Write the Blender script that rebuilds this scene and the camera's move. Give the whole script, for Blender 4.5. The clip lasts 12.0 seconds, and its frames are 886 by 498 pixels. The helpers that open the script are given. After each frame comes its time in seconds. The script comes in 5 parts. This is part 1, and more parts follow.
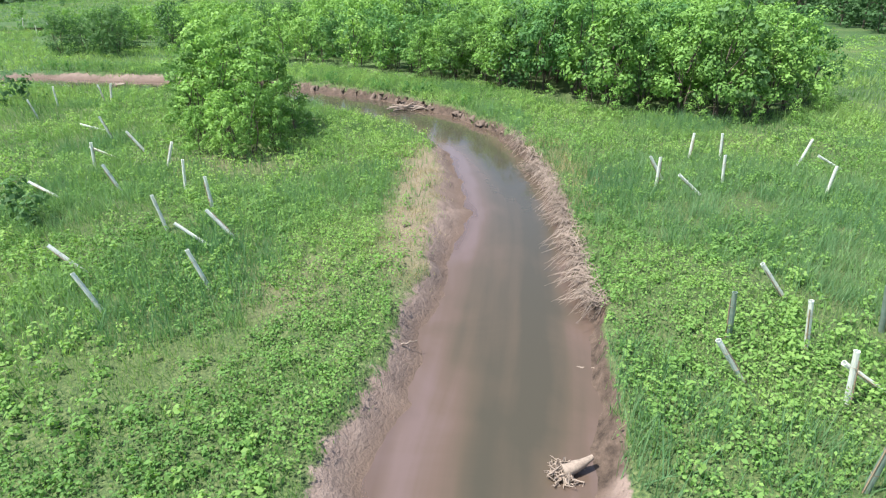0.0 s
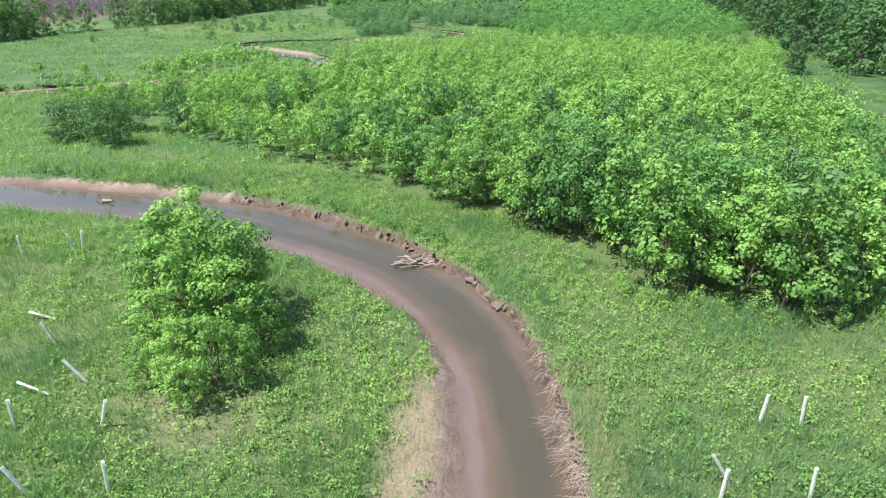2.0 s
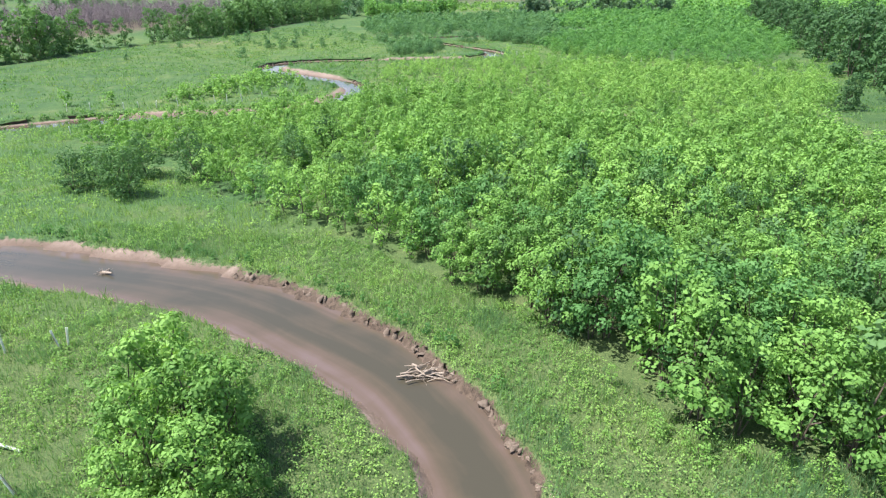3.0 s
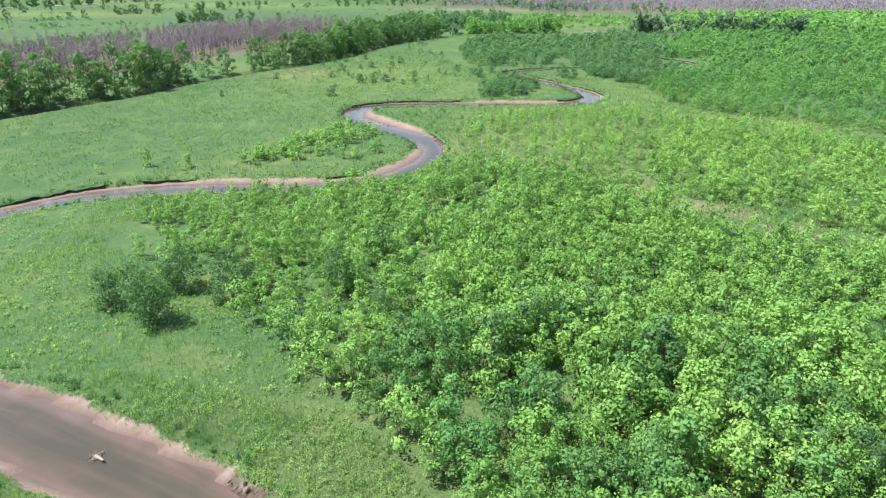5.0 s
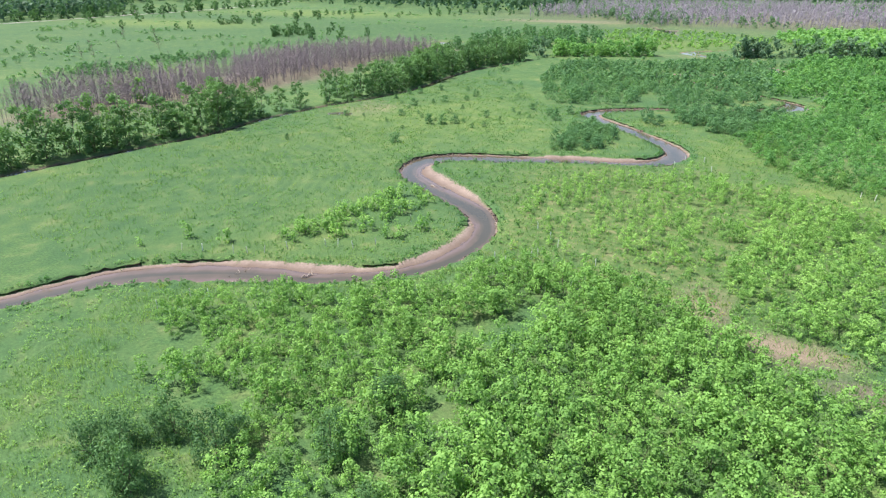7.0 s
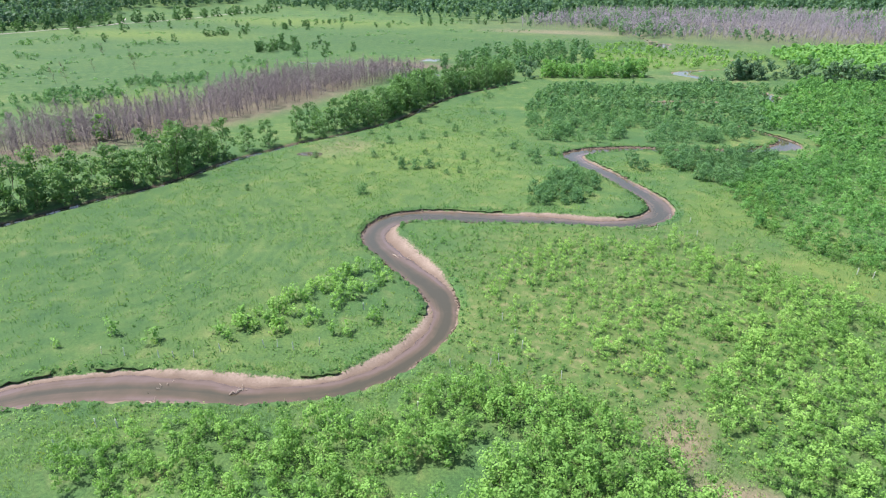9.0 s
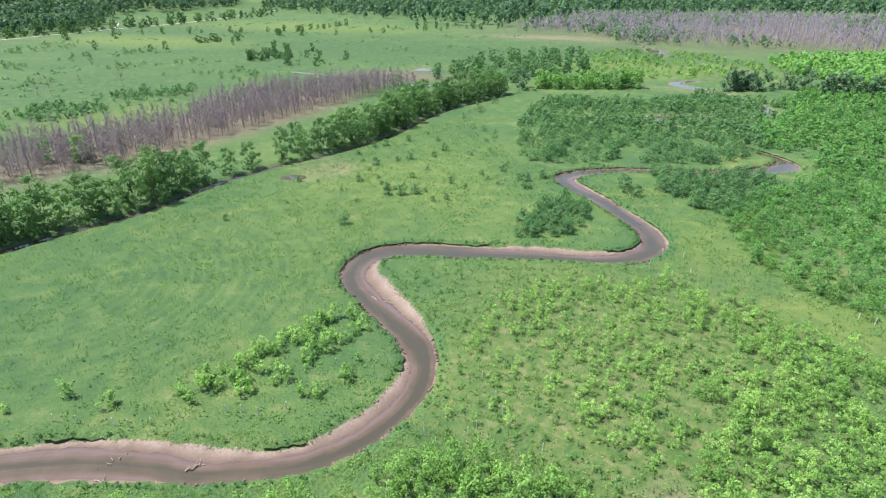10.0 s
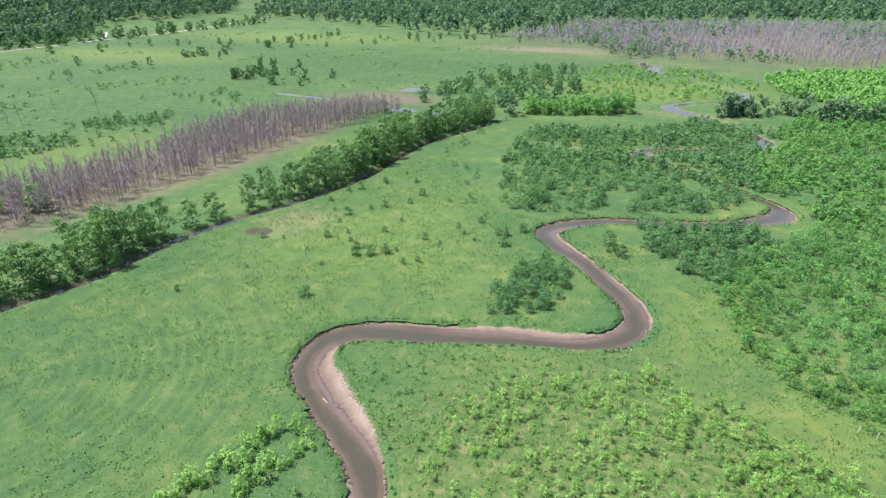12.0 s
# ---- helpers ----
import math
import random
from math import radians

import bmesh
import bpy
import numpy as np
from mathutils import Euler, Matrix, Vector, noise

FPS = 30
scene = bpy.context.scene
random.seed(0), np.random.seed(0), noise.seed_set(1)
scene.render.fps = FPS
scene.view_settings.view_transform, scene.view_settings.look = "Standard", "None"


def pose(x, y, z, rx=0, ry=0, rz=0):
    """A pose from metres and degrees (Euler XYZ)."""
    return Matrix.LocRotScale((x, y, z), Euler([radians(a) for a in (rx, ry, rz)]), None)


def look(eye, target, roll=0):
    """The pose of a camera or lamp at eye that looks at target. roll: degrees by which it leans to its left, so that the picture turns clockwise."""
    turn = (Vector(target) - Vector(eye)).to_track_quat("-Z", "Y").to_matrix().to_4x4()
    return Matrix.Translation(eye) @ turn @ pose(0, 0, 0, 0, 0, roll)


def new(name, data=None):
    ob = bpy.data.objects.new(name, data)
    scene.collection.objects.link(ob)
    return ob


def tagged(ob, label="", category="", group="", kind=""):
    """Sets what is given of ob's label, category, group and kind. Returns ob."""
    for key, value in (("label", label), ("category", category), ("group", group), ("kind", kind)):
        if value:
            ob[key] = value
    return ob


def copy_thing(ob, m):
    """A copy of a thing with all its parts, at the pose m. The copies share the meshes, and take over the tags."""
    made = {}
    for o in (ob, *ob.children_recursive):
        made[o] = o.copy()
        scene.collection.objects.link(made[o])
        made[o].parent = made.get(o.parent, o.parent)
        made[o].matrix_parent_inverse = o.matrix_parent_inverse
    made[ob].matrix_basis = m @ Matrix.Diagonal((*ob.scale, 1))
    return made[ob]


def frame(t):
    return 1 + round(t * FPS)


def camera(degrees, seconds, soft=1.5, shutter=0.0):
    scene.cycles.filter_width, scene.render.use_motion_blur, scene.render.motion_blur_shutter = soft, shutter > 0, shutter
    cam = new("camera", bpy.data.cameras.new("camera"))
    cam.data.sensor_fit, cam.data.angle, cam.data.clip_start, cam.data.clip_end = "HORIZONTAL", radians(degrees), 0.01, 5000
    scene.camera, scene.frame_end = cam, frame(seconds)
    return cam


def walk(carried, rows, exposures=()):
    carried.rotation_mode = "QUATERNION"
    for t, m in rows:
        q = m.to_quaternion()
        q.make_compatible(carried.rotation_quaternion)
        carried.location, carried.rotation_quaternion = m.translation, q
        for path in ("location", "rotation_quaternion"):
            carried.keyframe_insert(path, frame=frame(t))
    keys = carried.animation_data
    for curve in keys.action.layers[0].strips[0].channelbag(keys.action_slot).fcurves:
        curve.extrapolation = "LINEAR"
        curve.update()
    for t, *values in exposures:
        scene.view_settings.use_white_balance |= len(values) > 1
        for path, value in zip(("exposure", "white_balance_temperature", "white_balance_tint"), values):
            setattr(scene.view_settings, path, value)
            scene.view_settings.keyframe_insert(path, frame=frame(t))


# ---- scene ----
cam = camera(73.7, 12.0, 1.2)
PATH = [
    (0, (1.087, 0.056, 8.834), (1.044, 1.864, 7.98), -0.1),
    (0.5, (1.306, 2.503, 10.609), (1.261, 4.311, 9.755), -0.1),
    (1, (1.491, 4.988, 12.437), (1.42, 6.798, 11.589), -0.1),
    (1.5, (1.695, 7.61, 14.297), (1.586, 9.422, 13.457), -0.1),
    (2, (1.867, 10.32, 16.207), (1.724, 12.132, 15.373), -0.0),
    (2.5, (2.105, 13.353, 18.195), (1.912, 15.162, 17.365), -0.0),
    (3, (2.323, 16.5, 20.317), (2.077, 18.305, 19.49), 0.0),
    (5, (3.548, 30.808, 30.251), (2.996, 32.544, 29.424), 0.0),
    (5.5, (3.575, 34.731, 32.808), (2.929, 36.434, 31.982), 0.1),
    (6, (3.557, 38.96, 35.277), (2.815, 40.623, 34.452), 0.1),
    (6.5, (4.006, 42.736, 38.114), (3.199, 44.369, 37.288), 0.0),
    (7, (4.352, 46.794, 40.957), (3.544, 48.426, 40.131), 0.0),
    (9, (3.71, 63.86, 50.707), (2.91, 65.497, 49.882), -0.0),
    (9.5, (3.3, 68.462, 53.155), (2.503, 70.101, 52.33), -0.1),
    (10, (3.052, 73.012, 55.838), (2.256, 74.651, 55.013), -0.1),
    (10.5, (2.952, 77.665, 58.601), (2.157, 79.304, 57.776), -0.1),
    (11, (2.807, 82.234, 61.569), (2.012, 83.874, 60.744), -0.1),
    (11.5, (2.744, 86.687, 64.423), (1.95, 88.327, 63.598), -0.2),
    (12, (2.321, 91.416, 67.072), (1.528, 93.056, 66.247), -0.2),
]
walk(cam, [(t, look(eye, target, roll)) for t, eye, target, roll in PATH], exposures=[(0, 1.05), (1.5, 1.1), (5, 1.08), (12, 0.95)])

# ---- world, sun ----
SUN_AZ, SUN_EL = radians(-106), radians(62)     # azimuth from +y towards +x
world = bpy.data.worlds.new("sky")
scene.world = world
world.use_nodes = True
wn = world.node_tree
sky = wn.nodes.new("ShaderNodeTexSky")
sky.sky_type, sky.sun_disc, sky.sun_elevation, sky.sun_rotation = "NISHITA", False, SUN_EL, SUN_AZ
sky.air_density, sky.dust_density = 1.0, 1.5
wn.links.new(sky.outputs[0], wn.nodes["Background"].inputs[0])
wn.nodes["Background"].inputs[1].default_value = 0.12
sun_data = bpy.data.lights.new("sun", "SUN")
sun_data.energy, sun_data.angle, sun_data.color = 5.0, radians(0.6), (1.0, 0.96, 0.9)
sun = new("sun", sun_data)
sun.matrix_world = look((math.sin(SUN_AZ) * math.cos(SUN_EL) * 50, math.cos(SUN_AZ) * math.cos(SUN_EL) * 50, math.sin(SUN_EL) * 50), (0, 0, 0))

# ---- materials ----


def material(name):
    m = bpy.data.materials.new(name)
    m.use_nodes = True
    nt = m.node_tree
    return m, nt, nt.nodes["Principled BSDF"], nt.nodes["Material Output"]


def noise_node(nt, scale, detail=4.0, rough=0.6, coords="Object", distort=0.0):
    tc = nt.nodes.new("ShaderNodeNewGeometry") if coords == "World" else nt.nodes.new("ShaderNodeTexCoord")
    n = nt.nodes.new("ShaderNodeTexNoise")
    n.inputs["Scale"].default_value, n.inputs["Detail"].default_value = scale, detail
    n.inputs["Roughness"].default_value, n.inputs["Distortion"].default_value = rough, distort
    nt.links.new(tc.outputs["Position" if coords == "World" else coords], n.inputs["Vector"])
    return n.outputs["Fac"]


def math_node(nt, op, a, b=0.0, clamp=False):
    n = nt.nodes.new("ShaderNodeMath")
    n.operation, n.use_clamp = op, clamp
    for k, v in enumerate((a, b)):
        if isinstance(v, (int, float)):
            n.inputs[k].default_value = v
        else:
            nt.links.new(v, n.inputs[k])
    return n.outputs[0]


def ramp_node(nt, fac, stops):
    r = nt.nodes.new("ShaderNodeValToRGB")
    while len(r.color_ramp.elements) < len(stops):
        r.color_ramp.elements.new(0.5)
    for e, (p, c) in zip(r.color_ramp.elements, stops):
        e.position, e.color = p, (*c, 1)
    nt.links.new(fac, r.inputs[0])
    return r.outputs[0]


def mix_node(nt, fac, a, b):
    n = nt.nodes.new("ShaderNodeMix")
    n.data_type = "RGBA"
    for sock, v in ((n.inputs[0], fac), (n.inputs[6], a), (n.inputs[7], b)):
        if isinstance(v, tuple):
            sock.default_value = (*v, 1)
        elif isinstance(v, (int, float)):
            sock.default_value = v
        else:
            nt.links.new(v, sock)
    return n.outputs[2]


def attr_node(nt, name):
    n = nt.nodes.new("ShaderNodeAttribute")
    n.attribute_name = name
    return n.outputs["Fac"]


def bump_node(nt, height, strength, distance, target):
    b = nt.nodes.new("ShaderNodeBump")
    b.inputs["Strength"].default_value, b.inputs["Distance"].default_value = strength, distance
    nt.links.new(height, b.inputs["Height"])
    nt.links.new(b.outputs[0], target.inputs["Normal"])


def leaf_material(name, dark, mid, light, through_light=0.5, gloss=0.6):
    """Leaves and blades: a matt face that also lets light through, varied tree by tree and leaf by leaf."""
    m, nt, p, out = material(name)
    info, geo = nt.nodes.new("ShaderNodeObjectInfo"), nt.nodes.new("ShaderNodeNewGeometry")
    v = math_node(nt, "MULTIPLY", info.outputs["Random"], 0.42)
    t = math_node(nt, "MULTIPLY", attr_node(nt, "tint"), 0.55)
    v = math_node(nt, "ADD", v, t)
    r = math_node(nt, "MULTIPLY", geo.outputs["Random Per Island"], 0.16)
    v = math_node(nt, "ADD", v, r, clamp=True)
    col = ramp_node(nt, v, [(0.08, dark), (0.5, mid), (0.95, light)])
    nt.links.new(col, p.inputs["Base Color"])
    p.inputs["Roughness"].default_value = gloss
    p.inputs["Specular IOR Level"].default_value = 0.16
    tr = nt.nodes.new("ShaderNodeBsdfTranslucent")
    warm = nt.nodes.new("ShaderNodeMix")
    warm.data_type, warm.blend_type = "RGBA", "MULTIPLY"
    warm.inputs[0].default_value = 1.0
    nt.links.new(col, warm.inputs[6])
    warm.inputs[7].default_value = (1.35, 1.4, 0.8, 1)
    nt.links.new(warm.outputs[2], tr.inputs[0])
    mx = nt.nodes.new("ShaderNodeMixShader")
    mx.inputs[0].default_value = through_light
    nt.links.new(p.outputs[0], mx.inputs[1])
    nt.links.new(tr.outputs[0], mx.inputs[2])
    nt.links.new(mx.outputs[0], out.inputs[0])
    return m


def plain_material(name, a, b, scale, rough=0.85, bump=0.4, dist=0.02, coords="Object"):
    m, nt, p, out = material(name)
    f = noise_node(nt, scale, 5, 0.65, coords)
    big = noise_node(nt, scale * 0.13, 3, 0.5, coords)
    s = math_node(nt, "ADD", math_node(nt, "MULTIPLY", f, 0.6), math_node(nt, "MULTIPLY", big, 0.4))
    nt.links.new(ramp_node(nt, s, [(0.32, a), (0.68, b)]), p.inputs["Base Color"])
    p.inputs["Roughness"].default_value = rough
    bump_node(nt, f, bump, dist, p)
    return m


LEAF_YOUNG = leaf_material("young_leaf", (0.062, 0.145, 0.04), (0.17, 0.325, 0.08), (0.29, 0.465, 0.128), 0.3)
LEAF_BLUE = leaf_material("blue_green_leaf", (0.046, 0.12, 0.042), (0.095, 0.22, 0.07), (0.17, 0.325, 0.1), 0.34)
LEAF_DARK = leaf_material("dark_leaf", (0.04, 0.095, 0.04), (0.075, 0.16, 0.06), (0.12, 0.23, 0.08), 0.3)
# willow, east and wood greens carry distance haze as a blue shift
LEAF_WILLOW = leaf_material("willow_leaf", (0.055, 0.13, 0.062), (0.09, 0.195, 0.088), (0.14, 0.265, 0.112), 0.4)
LEAF_EAST = leaf_material("east_leaf", (0.064, 0.16, 0.054), (0.125, 0.28, 0.086), (0.22, 0.395, 0.12), 0.42)
LEAF_FAR_HAZED = leaf_material("wood_leaf_hazed", (0.046, 0.104, 0.064), (0.092, 0.172, 0.1), (0.15, 0.25, 0.13), 0.35)
LEAF_ROW = leaf_material("row_leaf", (0.038, 0.095, 0.04), (0.072, 0.16, 0.06), (0.13, 0.245, 0.085), 0.34)
LEAF_WEED = leaf_material("weed_leaf", (0.078, 0.17, 0.055), (0.152, 0.292, 0.082), (0.26, 0.41, 0.12), 0.42)
# meadow green with a little distance haze mixed in as blue
LEAF_MEADOW = leaf_material("meadow_leaf", (0.05, 0.125, 0.045), (0.125, 0.255, 0.076), (0.24, 0.385, 0.115), 0.42)
LEAF_YELLOW = leaf_material("yellow_weed", (0.14, 0.22, 0.03), (0.22, 0.3, 0.04), (0.34, 0.36, 0.05), 0.4)
BLADE = leaf_material("grass_blade", (0.068, 0.148, 0.068), (0.146, 0.265, 0.1), (0.285, 0.39, 0.14), 0.4, 0.45)
BLADE_BLUE = leaf_material("blue_grass_blade", (0.05, 0.125, 0.068), (0.118, 0.24, 0.115), (0.23, 0.36, 0.17), 0.38, 0.5)
BLADE_DRY = leaf_material("dry_blade", (0.2, 0.19, 0.09), (0.36, 0.32, 0.19), (0.48, 0.43, 0.28), 0.3, 0.6)
BARK = plain_material("bark", (0.045, 0.035, 0.027), (0.12, 0.095, 0.072), 14)
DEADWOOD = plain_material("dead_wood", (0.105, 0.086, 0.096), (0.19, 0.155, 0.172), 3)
# pale lavender: distance haze put into the grey wood's colour
GREYWOOD_HAZED = plain_material("grey_wood", (0.14, 0.128, 0.155), (0.24, 0.215, 0.255), 3)
DRIFT = plain_material("drift_wood", (0.14, 0.108, 0.084), (0.36, 0.295, 0.24), 14)
ROOTS = plain_material("dry_roots", (0.1, 0.078, 0.064), (0.38, 0.31, 0.255), 5)
GRAVEL = plain_material("gravel", (0.24, 0.22, 0.2), (0.36, 0.33, 0.3), 2)
STAKE = plain_material("stake_wood", (0.22, 0.16, 0.1), (0.36, 0.28, 0.19), 25)
# dark bank earth, with shade from the overhang worked into its colour
SOIL = plain_material("dark_shaded_soil", (0.03, 0.022, 0.017), (0.13, 0.095, 0.072), 2.5, 0.95, 0.8, 0.06, "World")
MUD = plain_material("bank_clod", (0.075, 0.055, 0.042), (0.19, 0.145, 0.115), 9, 0.9, 0.8, 0.05)


def plastic(name, a, b):
    m, nt, p, out = material(name)
    f = noise_node(nt, 7, 4, 0.6)
    nt.links.new(ramp_node(nt, f, [(0.35, a), (0.65, b)]), p.inputs["Base Color"])
    p.inputs["Roughness"].default_value = 0.42
    tr = nt.nodes.new("ShaderNodeBsdfTranslucent")
    tr.inputs[0].default_value = (*b, 1)
    mx = nt.nodes.new("ShaderNodeMixShader")
    mx.inputs[0].default_value = 0.5
    nt.links.new(p.outputs[0], mx.inputs[1])
    nt.links.new(tr.outputs[0], mx.inputs[2])
    nt.links.new(mx.outputs[0], out.inputs[0])
    return m


TUBE_WHITE = plastic("white_plastic", (0.7, 0.74, 0.68), (0.86, 0.88, 0.84))
TUBE_GREEN = plastic("grey_green_plastic", (0.2, 0.29, 0.24), (0.34, 0.43, 0.36))


def ground_material():
    m, nt, p, out = material("meadow_ground")
    big = noise_node(nt, 0.028, 4, 0.55, "World", 0.6)
    mid = noise_node(nt, 0.22, 5, 0.6, "World", 0.4)
    fine = noise_node(nt, 2.4, 6, 0.7, "World")
    grain = noise_node(nt, 11.0, 4, 0.7, "World")
    mix1 = math_node(nt, "ADD", math_node(nt, "MULTIPLY", big, 0.55), math_node(nt, "MULTIPLY", mid, 0.45))
    # ground greens lifted in blue to stand for haze over the distance
    green = ramp_node(nt, mix1, [(0.34, (0.043, 0.098, 0.037)), (0.45, (0.052, 0.107, 0.038)), (0.55, (0.072, 0.126, 0.04)), (0.68, (0.13, 0.165, 0.056))])
    dap = ramp_node(nt, math_node(nt, "ADD", math_node(nt, "MULTIPLY", fine, 0.6), math_node(nt, "MULTIPLY", grain, 0.4)),
                    [(0.34, (0.3, 0.36, 0.34)), (0.5, (0.9, 0.92, 0.9)), (0.66, (1.6, 1.5, 1.35))])
    mul = nt.nodes.new("ShaderNodeMix")
    mul.data_type, mul.blend_type = "RGBA", "MULTIPLY"
    mul.inputs[0].default_value = 1.0
    nt.links.new(green, mul.inputs[6])
    nt.links.new(dap, mul.inputs[7])
    dryfac = math_node(nt, "ADD", attr_node(nt, "dry"), math_node(nt, "MULTIPLY", math_node(nt, "SUBTRACT", mid, 0.55), 1.2), clamp=True)
    dryfac = math_node(nt, "MULTIPLY", dryfac, math_node(nt, "ADD", math_node(nt, "MULTIPLY", fine, 1.3), 0.12), clamp=True)
    wetgreen = mix_node(nt, math_node(nt, "MULTIPLY", attr_node(nt, "lush_and_shade"), 0.8), mul.outputs[2], ramp_node(nt, mid, [(0.35, (0.022, 0.058, 0.024)), (0.65, (0.054, 0.106, 0.033))]))
    gold = mix_node(nt, math_node(nt, "MULTIPLY", attr_node(nt, "gold"), math_node(nt, "MULTIPLY", mid, 1.3), clamp=True), wetgreen, (0.15, 0.19, 0.04))
    # tan thatch; its dark end is gap shade under near plants, painted in
    thatch_shade = ramp_node(nt, grain, [(0.35, (0.028, 0.048, 0.022)), (0.55, (0.1, 0.138, 0.05)), (0.7, (0.19, 0.195, 0.095))])
    gold = mix_node(nt, math_node(nt, "MULTIPLY", attr_node(nt, "thatch_shade"), 0.75), gold, thatch_shade)
    duff = ramp_node(nt, fine, [(0.35, (0.07, 0.056, 0.046)), (0.65, (0.17, 0.132, 0.108))])
    gold = mix_node(nt, math_node(nt, "MULTIPLY", attr_node(nt, "litter"), math_node(nt, "ADD", mid, 0.35), clamp=True), gold, duff)
    patch = noise_node(nt, 0.55, 4, 0.65, "World", 0.5)
    straw = ramp_node(nt, patch, [(0.36, (0.04, 0.082, 0.024)), (0.52, (0.075, 0.118, 0.035)), (0.68, (0.17, 0.155, 0.085))])
    gold = mix_node(nt, math_node(nt, "MULTIPLY", attr_node(nt, "rough"), 0.7), gold, straw)
    grass = mix_node(nt, dryfac, gold, ramp_node(nt, grain, [(0.35, (0.15, 0.115, 0.085)), (0.65, (0.25, 0.195, 0.145))]))
    pos = nt.nodes.new("ShaderNodeNewGeometry")
    dist = nt.nodes.new("ShaderNodeVectorMath")
    dist.operation = "DISTANCE"
    dist.inputs[1].default_value = (-112, 132, 0)
    nt.links.new(pos.outputs["Position"], dist.inputs[0])
    swath = math_node(nt, "SINE", math_node(nt, "ADD", math_node(nt, "MULTIPLY", dist.outputs["Value"], 2.6), math_node(nt, "MULTIPLY", mid, 5.0)))
    swath = math_node(nt, "MULTIPLY", math_node(nt, "MULTIPLY", math_node(nt, "ADD", swath, 0.2), 0.22, clamp=True), attr_node(nt, "mown"))
    grass = mix_node(nt, swath, grass, (0.1, 0.165, 0.05))
    sandcol = ramp_node(nt, math_node(nt, "ADD", math_node(nt, "MULTIPLY", fine, 0.55), math_node(nt, "MULTIPLY", mid, 0.45)),
                        [(0.3, (0.125, 0.092, 0.077)), (0.5, (0.21, 0.16, 0.136)), (0.7, (0.3, 0.238, 0.2))])
    wet = mix_node(nt, attr_node(nt, "wet"), sandcol, (0.115, 0.083, 0.066))
    # cut banks: brown earth darkened, the undercut's shade put into the colour
    cut = mix_node(nt, attr_node(nt, "cut"), wet, ramp_node(nt, fine, [(0.35, (0.035, 0.026, 0.02)), (0.65, (0.12, 0.088, 0.068))]))
    edge = math_node(nt, "ADD", attr_node(nt, "sand"), math_node(nt, "MULTIPLY", math_node(nt, "SUBTRACT", fine, 0.5), 1.6))
    edge = math_node(nt, "ADD", edge, math_node(nt, "MULTIPLY", math_node(nt, "SUBTRACT", mid, 0.5), 0.7))
    edge = math_node(nt, "MULTIPLY", math_node(nt, "SUBTRACT", edge, 0.4), 4.0, clamp=True)
    nt.links.new(mix_node(nt, edge, grass, cut), p.inputs["Base Color"])
    p.inputs["Roughness"].default_value = 0.9
    p.inputs["Specular IOR Level"].default_value = 0.2
    h = math_node(nt, "ADD", math_node(nt, "MULTIPLY", fine, 0.7), math_node(nt, "MULTIPLY", grain, 0.3))
    bump_node(nt, h, 0.85, 0.16, p)
    return m


def water_material():
    m, nt, p, out = material("murky_water")
    d = attr_node(nt, "depth")
    cloud = noise_node(nt, 0.26, 5, 0.6, "World", 0.8)
    flow = nt.nodes.new("ShaderNodeCombineXYZ")
    nt.links.new(math_node(nt, "MULTIPLY", attr_node(nt, "across"), 0.9), flow.inputs[0])
    nt.links.new(math_node(nt, "MULTIPLY", attr_node(nt, "along"), 0.07), flow.inputs[1])
    streak = nt.nodes.new("ShaderNodeTexNoise")
    streak.inputs["Scale"].default_value, streak.inputs["Detail"].default_value, streak.inputs["Distortion"].default_value = 1.0, 4, 0.4
    nt.links.new(flow.outputs[0], streak.inputs["Vector"])
    uneven = math_node(nt, "ADD", math_node(nt, "MULTIPLY", math_node(nt, "SUBTRACT", cloud, 0.5), 0.7), math_node(nt, "MULTIPLY", math_node(nt, "SUBTRACT", streak.outputs["Fac"], 0.5), 1.35))
    mottled = math_node(nt, "ADD", d, uneven, clamp=True)
    col = ramp_node(nt, mottled, [(0.03, (0.118, 0.087, 0.08)), (0.3, (0.098, 0.071, 0.056)), (0.6, (0.075, 0.06, 0.043)), (0.95, (0.053, 0.048, 0.035))])
    nt.links.new(col, p.inputs["Base Color"])
    p.inputs["Roughness"].default_value = 0.07
    p.inputs["IOR"].default_value = 1.33
    nt.links.new(math_node(nt, "ADD", math_node(nt, "MULTIPLY", d, 3.0), 0.8, clamp=True), p.inputs["Alpha"])
    ripple = noise_node(nt, 3.0, 3, 0.5, "World")
    bump_node(nt, ripple, 0.06, 0.05, p)
    return m


GROUND, WATER = ground_material(), water_material()

